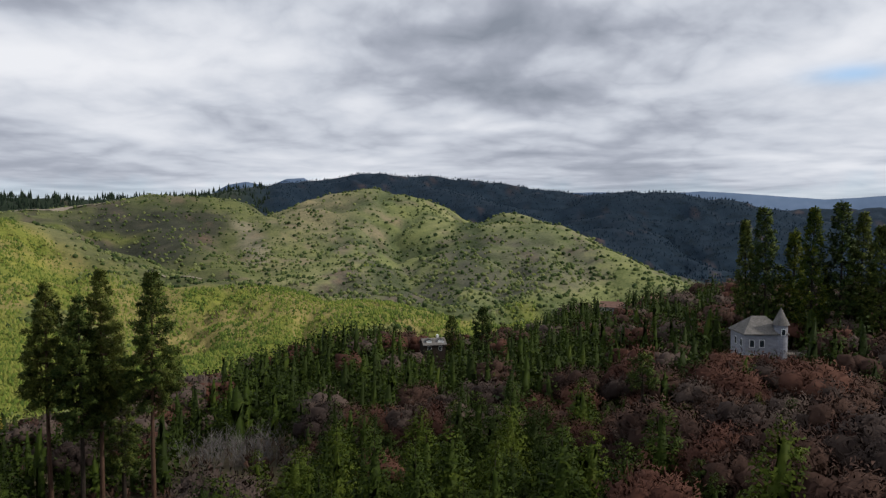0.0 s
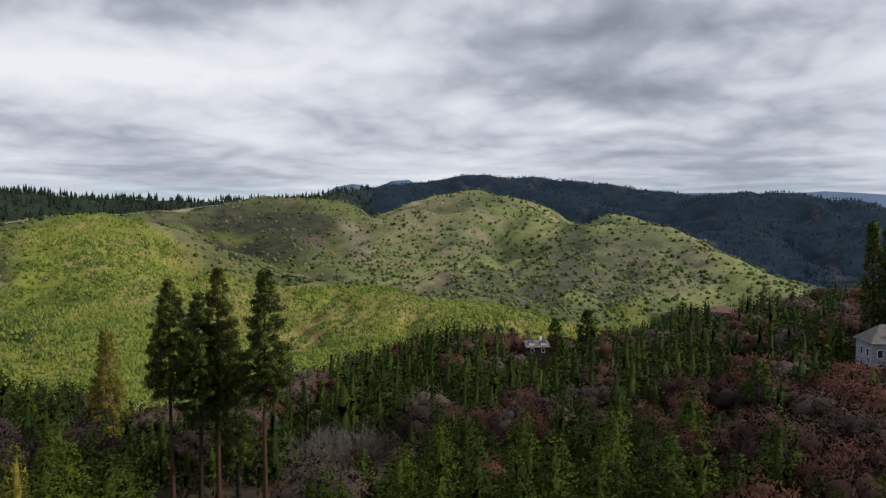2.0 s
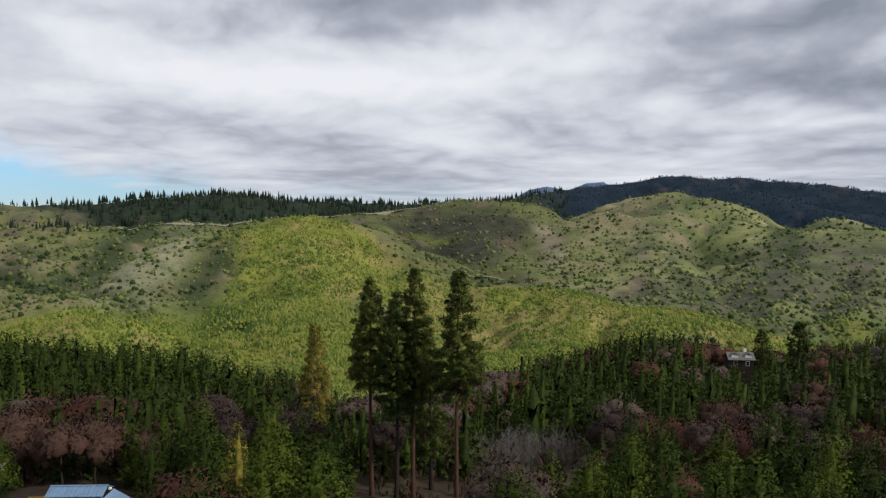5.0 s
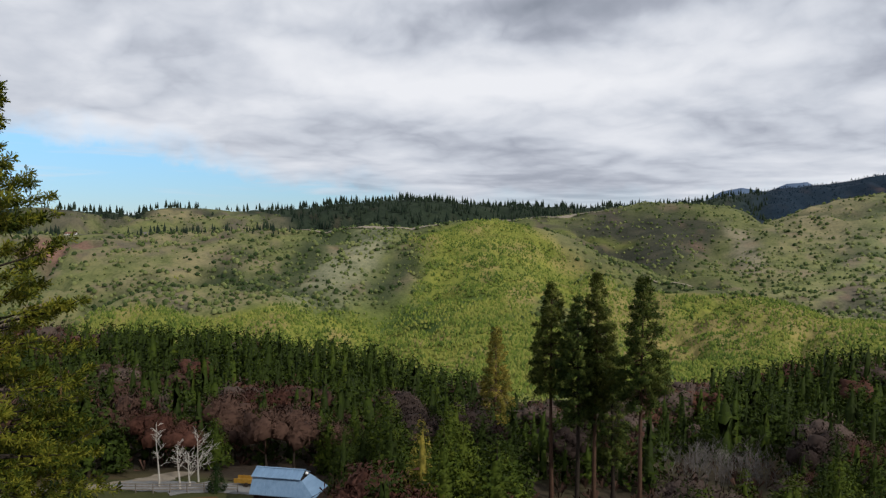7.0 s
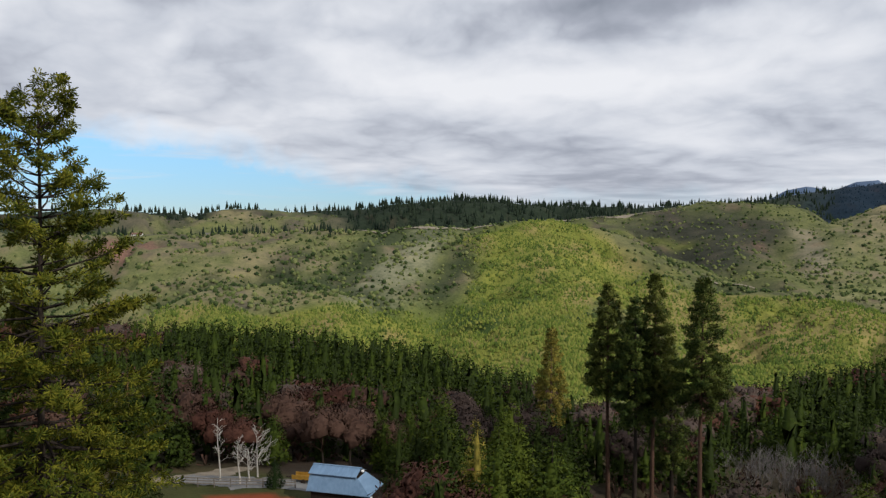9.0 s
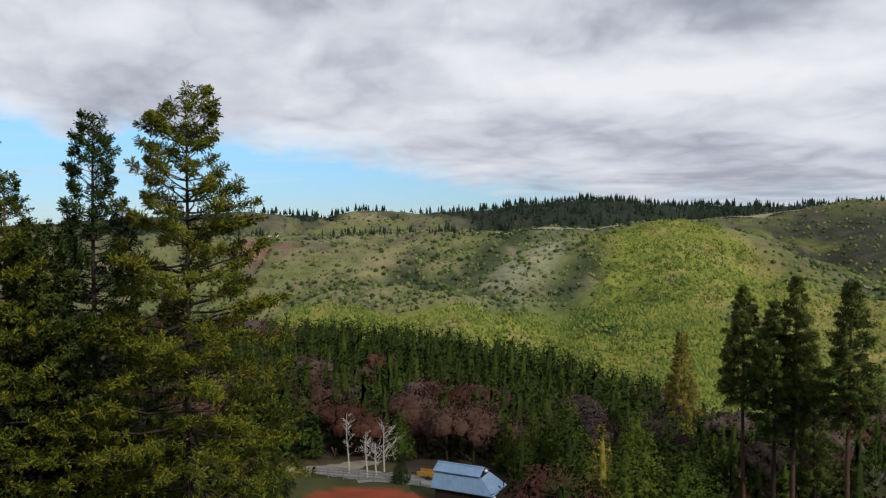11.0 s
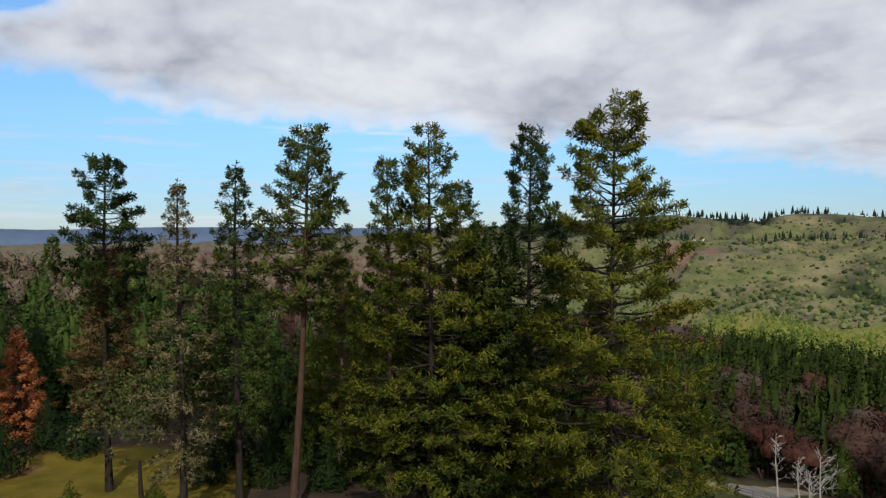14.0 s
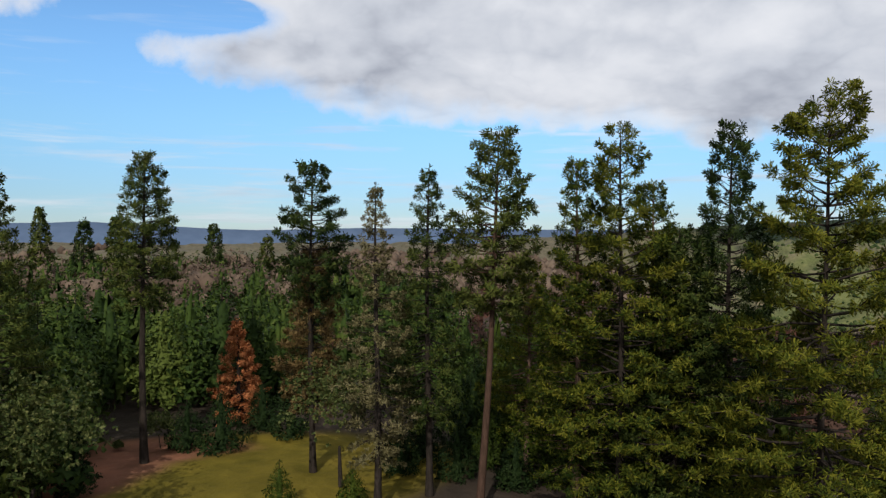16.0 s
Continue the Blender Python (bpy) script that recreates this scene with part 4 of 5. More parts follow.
def young_pine_geometry(height, radius, rng, clumps=120, needles=10, size=0.6, start=0.06, wide=0.28, rows=6, k=6):
    """A bushy young conifer: a thin trunk, a ragged inner mass of boughs and rounded clumps of needles at the bough ends. The crown comes with its normals."""
    h = np.linspace(0, height, 5)
    wood = tube(np.c_[0 * h, 0 * h, h], 0.012 * height * (1 - h / height) + 0.02, 5)

    def reach(f):
        return radius * (1 - f) ** 0.80 * (0.62 + 0.38 * np.clip((f - start) / 0.16, 0, 1))

    # lumpy mass of boughs
    f0 = np.linspace(start, 0.80, rows)
    a = np.linspace(0, 2 * np.pi, k, endpoint=False)[None] + rng.normal(0, 1.2 / k, (rows, k)) + np.arange(rows)[:, None] * 3.14 / k
    R = reach(f0)[:, None] * rng.uniform(0.15, 0.42, (rows, k))
    core = np.stack([np.cos(a) * R, np.sin(a) * R, f0[:, None] * height + rng.normal(0, 0.35 * height / rows, (rows, k)) - 0.12 * R], -1).reshape(-1, 3)
    core = np.r_[core, [[0, 0, height * 0.82]]]
    i, j = np.meshgrid(np.arange(rows - 1), np.arange(k), indexing="ij")
    p, q = i * k + j, i * k + (j + 1) % k
    jj = np.arange(k)
    core_f = np.concatenate([np.stack([p, q, q + k], -1).reshape(-1, 3), np.stack([p, q + k, p + k], -1).reshape(-1, 3), np.c_[(rows - 1) * k + jj, (rows - 1) * k + (jj + 1) % k, np.full(k, rows * k)]])
    # clumps, spread by the golden angle with some disorder
    u = (np.arange(clumps) + rng.uniform(0, 1, clumps)) / clumps
    f = start + (1.0 - start) * (1 - (1 - u * 0.992) ** 0.66)
    a = np.arange(clumps) * 2.39996 + rng.normal(0, 0.4, clumps)
    r = reach(f) * rng.uniform(0.62, 1.08, clumps)
    C = np.c_[np.cos(a) * r, np.sin(a) * r, f * height + 0.10 * r + rng.normal(0, 0.012 * height, clumps)]
    out = np.c_[np.cos(a), np.sin(a), 0.35 + 0.5 * f]
    m = clumps * needles
    C2, out2 = np.repeat(C, needles, 0), np.repeat(out, needles, 0)
    d = rng.normal(0, 1, (m, 3))
    d /= np.linalg.norm(d, axis=1)[:, None]
    puff = np.repeat(size * rng.uniform(0.7, 1.25, clumps) * (0.36 + 0.64 * (1 - f)), needles)
    at = C2 + d * puff[:, None] * np.array([0.85, 0.85, 0.55]) * rng.uniform(0.35, 1.0, (m, 1))
    way = np.cross(d + 0.6 * out2, rng.normal(0, 1, (m, 3))) + d * 0.25 + np.array([0, 0, 0.2])
    V, F = blades(at, way, puff * 0.72, puff * wide, 1, rng, 0.25, d + 0.6 * out2)
    soft_out = np.repeat(d * 0.65 + out2 * 0.7 + np.array([0, 0, 0.2]), 3, 0)
    V, F = join([(core, core_f), (V, F)])
    flat = core * np.array([1, 1, 0])
    flat = flat / (np.linalg.norm(flat, axis=1)[:, None] + 1e-6) + np.array([0, 0, 0.45])
    return wood, (V, F, np.r_[flat, soft_out])


def forest_kinds():
    r = np.random.default_rng(21)
    pines = [young_pine_geometry(16, rad, r, 140, 13, 1.2, wide=0.20) for rad in (4.6, 3.9, 5.2, 3.7, 4.2, 4.9)]
    far_pines = [young_pine_geometry(16, rad, r, 40, 4, 1.6, wide=0.34, rows=4, k=5)[1] for rad in (4.8, 4.1, 5.3, 3.9, 4.5, 5.0)]
    oaks = [oak_geometry(10, 1.0, r, 800, sprays=640) for _ in range(6)]
    far_oaks = [oak_geometry(10, 1.0, r, 80, twig=0.09, width=0.013, sprays=110)[1] for _ in range(6)]
    return pines, oaks, far_pines, far_oaks


PINES, OAKS, FAR_PINES, FAR_OAKS = forest_kinds()


def clear_of(b, r):
    return not ((60 < r < 112 and 96 < b < 123) or (43 < b < 58 and r < 113) or (58 <= b < 70 and r < 109) or (-26.5 < b < -19.5 and 150 < r < 182) or (-3.0 < b < 3.0 and 222 < r < 244) or (-0.4 < b < 2.2 and 208 < r < 230)
                or (60 < b < 130 and r < 80) or (18.5 < b < 31 and r < 122) or (11 < b < 20.5 and 92 < r < 150) or (-15 < b < -10.5 and 322 < r < 358))


def scatter_forest():
    r = np.random.default_rng(5)
    rows, cells = [], {}
    tries = 0
    while len(rows) < 4300 and tries < 60000:
        tries += 1
        b = r.uniform(-42, 135)
        far = np.interp(b, BEAR, RIM) + 10
        far = min(far, 330 if b > 72 else 999)
        q = 58 + (far - 58) * math.sqrt(r.random())
        if not clear_of(b, q) or (25 < b < 33 and q > 130 and r.random() < 0.75):
            continue
        x, y = polar(b, q)
        gap = 3.5 + q * 0.006
        cx, cy = int(x // 5), int(y // 5)
        if any((x - u) ** 2 + (y - v) ** 2 < gap * gap for i in (-1, 0, 1) for j in (-1, 0, 1) for u, v in cells.get((cx + i, cy + j), ())):
            continue
        pine = 0.74
        if 36 < b < 68:
            pine = 0.95 if q > 175 else 0.6 if b < 44 else 0.14 if b < 58 else 0.6
        elif b > 95:
            pine = 0.95 if q < 235 else 0.25
        elif b < -12:
            pine = 0.47
        clump = rough_noise(np.array([x]), np.array([y]), 40, 2, 2)[0]
        is_pine = bool(r.random() < pine + 0.5 * clump)
        hgt = r.uniform(7, 15.5) if is_pine else r.uniform(6, 12.5)
        if 36 < b < 68 and q > 175:
            hgt = r.uniform(11, 15) if is_pine else hgt
        if b > 95:
            hgt *= 1.5
        top = np.interp(b, [k[0] for k in FOREST_TOP], [k[1] for k in FOREST_TOP]) + r.normal(0, 0.25)
        if b > 100 and q < 185:
            top -= 2.6 + abs(r.normal(0, 0.8))
        for b0, b1, nearer, cap in ((-26, -20.2, 168, -9.3), (-1.2, 3.2, 236, -10.2), (-13.6, -12.0, 344, -6.9)):
            if b0 < b < b1 and q < nearer:
                top = min(top, cap)
        z = ground_at(x, y)
        room = EYE + q * math.tan(radians(top)) - z
        if room < 4:
            continue
        if q > 0.80 * far and b < 72:
            hgt = room * (r.uniform(0.90, 1.04) if is_pine else r.uniform(0.75, 0.95))
            room *= 1.04
        hgt = min(hgt, room, 19)
        cells.setdefault((cx, cy), []).append((x, y))
        rows.append((q, x, y, z, hgt, is_pine, int(r.integers(0, 60)), r.uniform(0, 360), r.uniform(1.05, 1.45) if is_pine else r.uniform(0.9, 1.25)))
    rows.sort()
    return rows


def build_forest():
    pine_mesh = [(mesh_of("trunk", *p[0], M_BARK_DARK, True), mesh_of("crown", *p[1][:2], M_NEEDLE_FOREST, normals=p[1][2])) for p in PINES]
    cedar_mesh = [(t, mesh_of("crown", *p[1][:2], M_NEEDLE_CEDAR, normals=p[1][2])) for (t, _), p in zip(pine_mesh, PINES)]
    oak_mesh = [(mesh_of("trunk", *p[0], M_BARK_DARK, True), mesh_of("crown", *p[1][:2], (M_TWIG, M_TWIG_RED, M_TWIG_GREY)[i % 3], normals=p[1][2])) for i, p in enumerate(OAKS)]
    piles = {"conifer_forest": [], "cedar_forest": [], "oak_wood": [], "russet_oak_wood": [], "grey_oak_wood": [], "tan_oak_wood": []}
    count = [0, 0]
    for q, x, y, z, hgt, is_pine, kind, turn, fat in scatter_forest():
        kinds, meshes, full = (PINES, pine_mesh, 16.0) if is_pine else (OAKS, oak_mesh, 10.0)
        west = math.degrees(math.atan2(-x, y)) > 93
        if is_pine and west:
            meshes = cedar_mesh
        k = kind % len(kinds)
        s = hgt / full
        m = Matrix.LocRotScale((x, y, z - 0.15), Euler((0, 0, radians(turn))), (s * fat, s * fat, s))
        if count[is_pine] < (170, 200)[is_pine]:
            count[is_pine] += 1
            ob = tagged(new("forest_pine" if is_pine else "bare_oak"), ("light green cedar at the edge of the clearing" if west else "young green pine in the mixed forest") if is_pine else "leafless oak with a %s haze of twigs" % ("brown", "russet", "grey")[k % 3], "pine tree" if is_pine else "oak tree", "forest trees")
            ob.matrix_basis = m
            put("trunk", meshes[k][0], ob)
            put("crown", meshes[k][1], ob)
        else:
            M = np.array(m)
            turned = np.array(Matrix.Rotation(radians(turn), 3, "Z")).T
            if is_pine:
                v, f, nv = FAR_PINES[k]
                piles["cedar_forest" if west else "conifer_forest"].append((v @ M[:3, :3].T + M[:3, 3], f, nv @ turned))
                continue
            v, f, nv = FAR_OAKS[k]
            n = 3 * 190 + 8 * 19
            v, nv, f = v[-n:], nv[-n:], f[(f >= len(v) - n).all(1)] - (len(v) - n)
            piles["tan_oak_wood" if west else ("oak_wood", "russet_oak_wood", "grey_oak_wood")[k % 3]].append((v @ M[:3, :3].T + M[:3, 3], f, nv @ turned))
    for name, mat, label in (("conifer_forest", M_NEEDLE_FOREST, "dense green pine forest on the slopes"), ("cedar_forest", M_NEEDLE_CEDAR, "light green cedar forest behind the clearing"), ("oak_wood", M_TWIG, "brown leafless oak wood"), ("russet_oak_wood", M_TWIG_RED, "russet leafless oak wood"), ("grey_oak_wood", M_TWIG_GREY, "greyish leafless oak wood"), ("tan_oak_wood", M_FAR_OAK, "tan leafless oak wood behind the cedars")):
        V, F = join([q[:2] for q in piles[name]])
        tagged(new(name, mesh_of(name, V, F, mat, normals=np.concatenate([q[2] for q in piles[name]]))), label, "forest", kind="stuff")


build_forest()


# ---- brush and woods on the far slopes ----
def far_cover(name, label, mat, number, seed, keep, size, sides=5, tall=0.8, rings=2, dmin=430, dmax=1750, bmin=-34, bmax=74, spire=False, power=1.0, slim=1.0):
    r = np.random.default_rng(seed)
    b = r.uniform(bmin, bmax, number * 6)
    d = dmin * (dmax / dmin) ** (r.random(number * 6) ** power)
    x, y = polar(b, d)
    ok = keep(x, y, b, d, r)
    x, y = x[ok][:number], y[ok][:number]
    n = len(x)
    z = ground_height(x, y)
    s = size[0] + (size[1] - size[0]) * r.random(n) ** 1.6
    a = np.linspace(0, 2 * np.pi, sides, endpoint=False)[None] + r.uniform(0, 6.28, n)[:, None]
    if spire:
        levels = [(0.12, 0.24 * slim), (0.5, 0.16 * slim)]
    else:
        levels = [(0.0, 0.42), (0.55, 0.46)] if rings == 2 else [(0.06, 0.5)]
    rows = []
    for zz, rad in levels:
        k = rad * s[:, None] * r.uniform(0.7, 1.25, (n, sides))
        rows.append(np.stack([x[:, None] + np.cos(a) * k, y[:, None] + np.sin(a) * k, z[:, None] - 0.2 + s[:, None] * tall * zz * r.uniform(0.85, 1.15, (n, sides))], -1))
    tip = np.stack([x, y, z + s * tall], -1)[:, None]
    V = np.concatenate(rows + [tip], 1)
    m = V.shape[1]
    F = []
    for j in range(sides):
        j2 = (j + 1) % sides
        if len(levels) == 2:
            F += [[j, j2, sides + j2], [j, sides + j2, sides + j], [sides + j, sides + j2, 2 * sides]]
        else:
            F += [[j, j2, sides]]
    F = (np.arange(n)[:, None, None] * m + np.array(F)[None]).reshape(-1, 3)
    tagged(new(name, mesh_of(name, V.reshape(-1, 3), F, mat, True)), label, "vegetation", kind="stuff")


far_cover("hillside_brush", "grey-green brush dotted over the pale hills", M_SHRUB, 25000, 31, lambda x, y, b, d, r: (stand_mask(x, y) < r.random(len(x)) * 0.9) & (dark_mask(x, y) < 0.5) & (rough_noise(x, y, 45, 3, 1) + 1.3 * gullies(x, y) + r.normal(0, 0.5, len(x)) > -0.25), (1.8, 7.5), 4, 0.62, 2)
far_cover("young_pine_stand", "bright green young pines on the lower slopes", M_LIME, 34000, 32, lambda x, y, b, d, r: stand_mask(x, y) + 0.35 * rough_noise(x, y, 55, 3, 0) > 0.25 + 0.6 * r.random(len(x)), (1.1, 3.6), 5, 1.0, 1, 400, 1150)
far_cover("ridge_forest", "dark conifer forest on the high ridge, haze and cloud shade in its colour", M_HAZED_FOREST, 13000, 33, lambda x, y, b, d, r: (dark_mask(x, y) > 0.5) & (b < 13), (4, 8.5), 4, 1.0, 2, 1150, 2750, -36, 13, True, 0.7)
far_cover("ridge_forest", "tall dark conifers along the far crest", M_FAR_GREEN, 4600, 34, lambda x, y, b, d, r: (dark_mask(x, y) > 0.5) & (r.random(len(x)) - 0.5 * rough_noise(x, y, 60, 2, 3) < np.interp(b, [13, 20, 45, 48, 74], [1, 1, 1, 0.45, 0.35])), (8, 22), 5, 1.0, 2, 1450, 2400, 13, 74, True, 0.8, 0.72)
far_cover("crest_pines", "scattered dark conifers along the near crest", M_FAR_GREEN, 110, 37, lambda x, y, b, d, r: (rough_noise(x, y, 70, 2, 4) > -0.1) & (np.abs(d - np.interp(b, [48, 55, 60, 70], [1060, 1105, 1150, 1240])) < 45), (6, 15), 5, 1.0, 2, 980, 1300, 47, 68, True, 1.0, 0.75)

far_cover("western_oak_wood", "tan leafless oak wood on the western plain", M_FAR_OAK, 4200, 36, lambda x, y, b, d, r: rough_noise(x, y, 120, 3, 2) > -0.45, (5, 10), 5, 0.85, 2, 330, 1400, 80, 132, False, 0.9)

def build_undergrowth():
    r = np.random.default_rng(35)
    b, d = r.uniform(-42, 130, 5500), 50 * (380 / 50) ** r.random(5500)
    ok = ~((d < 92) & (b > 58)) & ~((d < 113) & (((b > 95) & (b < 124)) | ((b > 43) & (b < 70)))) & (d < np.interp(b, BEAR, RIM) + 25)
    x, y = polar(b[ok], d[ok])
    C = np.c_[x, y, ground_height(x, y)]
    V, F = blades(C, np.tile((0, 0, 0.9), (len(C), 1)), r.uniform(1.0, 2.4, len(C)), r.uniform(0.10, 0.25, len(C)), 9, r, 0.6)
    tagged(new("undergrowth", mesh_of("undergrowth", V, F, M_TWIG)), "brown leafless undergrowth between the trees", "brush", kind="stuff")


build_undergrowth()



# ---- buildings and small things ----
M_METAL_ROOF = material("blue_grey_metal_roof", [(0.120, 0.200, 0.300), (0.155, 0.250, 0.370), (0.200, 0.310, 0.440)], 0.45, 0.6, metal=0.25, stretch=(1, 0.2, 1), gloss=0.4)
M_DARK_WALL = material("dark_barn_boards", [(0.016, 0.013, 0.011), (0.027, 0.020, 0.016), (0.041, 0.032, 0.025)], 0.9, 1.5, bump=0.01, stretch=(4, 4, 0.4))
M_GREY_WALL = material("weathered_grey_siding", [(0.17, 0.17, 0.195), (0.24, 0.24, 0.27), (0.31, 0.31, 0.335)], 0.85, 0.7, bump=0.01, stretch=(1, 1, 3))
M_SHINGLE = material("grey_brown_shingles", [(0.085, 0.078, 0.072), (0.13, 0.12, 0.11), (0.19, 0.175, 0.165)], 0.95, 0.9, bump=0.02)
M_WHITE = material("white_paint", [(0.62, 0.62, 0.60), (0.74, 0.74, 0.72), (0.82, 0.82, 0.80)], 0.7, 0.6)
M_RED_ROOF = material("faded_red_roof", [(0.114, 0.067, 0.050), (0.159, 0.093, 0.072), (0.206, 0.134, 0.104)], 0.9, 0.8)
M_GLASS = material("window_glass", [(0.02, 0.025, 0.03), (0.03, 0.035, 0.04)], 0.08, 1.0, gloss=0.5)
M_FENCE = material("grey_fence_wood", [(0.09, 0.08, 0.07), (0.15, 0.13, 0.115), (0.21, 0.19, 0.165)], 0.9, 1.5)
M_ROAD = material("gravel_drive", [(0.173, 0.144, 0.111), (0.238, 0.202, 0.155), (0.302, 0.259, 0.207)], 0.95, 0.35, bump=0.03, grain=12)
M_YARD = material("grey_gravel_yard", [(0.128, 0.128, 0.128), (0.176, 0.176, 0.172), (0.232, 0.228, 0.224)], 0.95, 0.35, bump=0.03, grain=12)
M_YELLOW = material("yellow_machine_paint", [(0.216, 0.114, 0.018), (0.288, 0.162, 0.030), (0.330, 0.198, 0.048)], 0.5, 1.0)
M_RED_CLOTH = material("orange_red_cloth", [(0.45, 0.07, 0.03), (0.58, 0.11, 0.04)], 0.8, 1.0)


def box(bm, x0, x1, y0, y1, z0, z1, bevel=0.0):
    r = bmesh.ops.create_cube(bm, size=1, matrix=Matrix.LocRotScale(((x0 + x1) / 2, (y0 + y1) / 2, (z0 + z1) / 2), None, (x1 - x0, y1 - y0, z1 - z0)))
    if bevel:
        edges = {e for v in r["verts"] for e in v.link_edges}
        bmesh.ops.bevel(bm, geom=list(edges), offset=bevel, segments=1, affect="EDGES")
    return bm


def solid(faces, thick):
    """A slab: each face, given by its corners, pushed down by its thickness."""
    bm = bmesh.new()
    for corners in faces:
        top = [bm.verts.new(c) for c in corners]
        low = [bm.verts.new((c[0], c[1], c[2] - thick)) for c in corners]
        bm.faces.new(top)
        bm.faces.new(low[::-1])
        n = len(top)
        for i in range(n):
            bm.faces.new((top[i], low[i], low[(i + 1) % n], top[(i + 1) % n]))
    bmesh.ops.recalc_face_normals(bm, faces=bm.faces)
    return bm


def window(parent, x, y, z, w, h, face):
    """A framed window on a wall that looks along -y ('s') or -x ('w') or +x ('e')."""
    def b(u0, u1, v0, v1, d0, d1):
        bm = bmesh.new()
        if face == "s":
            return box(bm, x + u0, x + u1, y - d1, y - d0, z + v0, z + v1)
        if face == "e":
            return box(bm, x + d0, x + d1, y + u0, y + u1, z + v0, z + v1)
        return box(bm, x - d1, x - d0, y + u0, y + u1, z + v0, z + v1)
    f = part("window", b(-w / 2 - 0.09, w / 2 + 0.09, -0.09, h + 0.09, 0.0, 0.05), M_WHITE, parent, "white framed window")
    part("pane", b(-w / 2, w / 2, 0, h, 0.05, 0.065), M_GLASS, f, "dark glass pane")


def build_barn():
    x, y = -66.6, 59.7
    z = ground_at(x, y)
    up = -8.4 - z
    ob = thing("barn", "small barn with a blue-grey metal roof and dark board walls", "barn", at=(x, y, z), turn=25)
    L, W = 4.0, 2.3
    eave, low, high = 2.5 + up, 4.15 + up, 5.0 + up
    walls = bmesh.new()
    for x0, x1, y0, y1 in ((-L + 0.4, L - 0.5, -W + 0.35, -W + 0.5), (-L + 0.4, L - 0.5, W - 0.5, W - 0.35), (-L + 0.4, -L + 0.55, -W + 0.5, W - 0.5), (L - 0.65, L - 0.5, -W + 0.5, W - 0.5)):
        box(walls, x0, x1, y0, y1, -0.6, eave + 0.05)
    box(walls, -L + 0.5, L - 2.2, -1.15, 1.15, eave, low + 0.1)
    part("wall", walls, M_DARK_WALL, ob)
    a, b = -L, L - 1.95
    r = 1.3
    for name, f in (("roof", [(-L, -W, eave), (L, -W, eave), (b + 0.1, -r, low), (-L, -r, low)]), ("roof", [(L, W, eave), (-L, W, eave), (-L, r, low), (b + 0.1, r, low)]),
                    ("roof", [(L, -W - 0.002, eave), (L, W + 0.002, eave), (b + 0.1, r, low), (b + 0.1, -r, low)]),
                    ("monitor_roof", [(a - 0.1, -r - 0.25, low + 0.18), (b, -r - 0.25, low + 0.18), (b, 0, high), (a - 0.1, 0, high)]),
                    ("monitor_roof", [(b, r + 0.25, low + 0.18), (a - 0.1, r + 0.25, low + 0.18), (a - 0.1, 0, high), (b, 0, high)])):
        part(name, solid([f], 0.07), M_METAL_ROOF, ob)
    # standing seams
    seam = None
    for i in range(17):
        u = -L + 0.25 + i * 0.47
        e1 = min(1.0, (L - u) / 1.85) if u > b else 1.0
        s = part("seam", solid([[(u - 0.02, -W, eave + 0.04), (u + 0.02, -W, eave + 0.04), (u + 0.02, -W + (W - r) * e1, eave + 0.04 + (low - eave) * e1), (u - 0.02, -W + (W - r) * e1, eave + 0.04 + (low - eave) * e1)]], 0.045), M_METAL_ROOF, ob)
    for i in range(13):
        u = a + 0.1 + i * 0.47
        part("seam", solid([[(u - 0.02, -r - 0.25, low + 0.22), (u + 0.02, -r - 0.25, low + 0.22), (u + 0.02, -0.02, high + 0.04), (u - 0.02, -0.02, high + 0.04)]], 0.045), M_METAL_ROOF, ob)
    lamp = bmesh.new()
    box(lamp, b + 0.05, b + 0.35, -0.15, 0.15, low + 0.35, low + 0.6, 0.04)
    part("lamp", lamp, M_WHITE, ob, "small white lamp at the gable")
    lamp = bmesh.new()
    box(lamp, L + 0.02, L + 0.26, -W + 0.1, -W + 0.34, eave - 0.25, eave - 0.05, 0.03)
    part("lamp", lamp, M_WHITE, ob, "small white lamp at the eave")
    part("ridge_cap", solid([[(a - 0.12, -0.14, high + 0.03), (b + 0.02, -0.14, high + 0.03), (b + 0.02, 0.14, high + 0.03), (a - 0.12, 0.14, high + 0.03)]], 0.06), M_METAL_ROOF, ob)


build_barn()


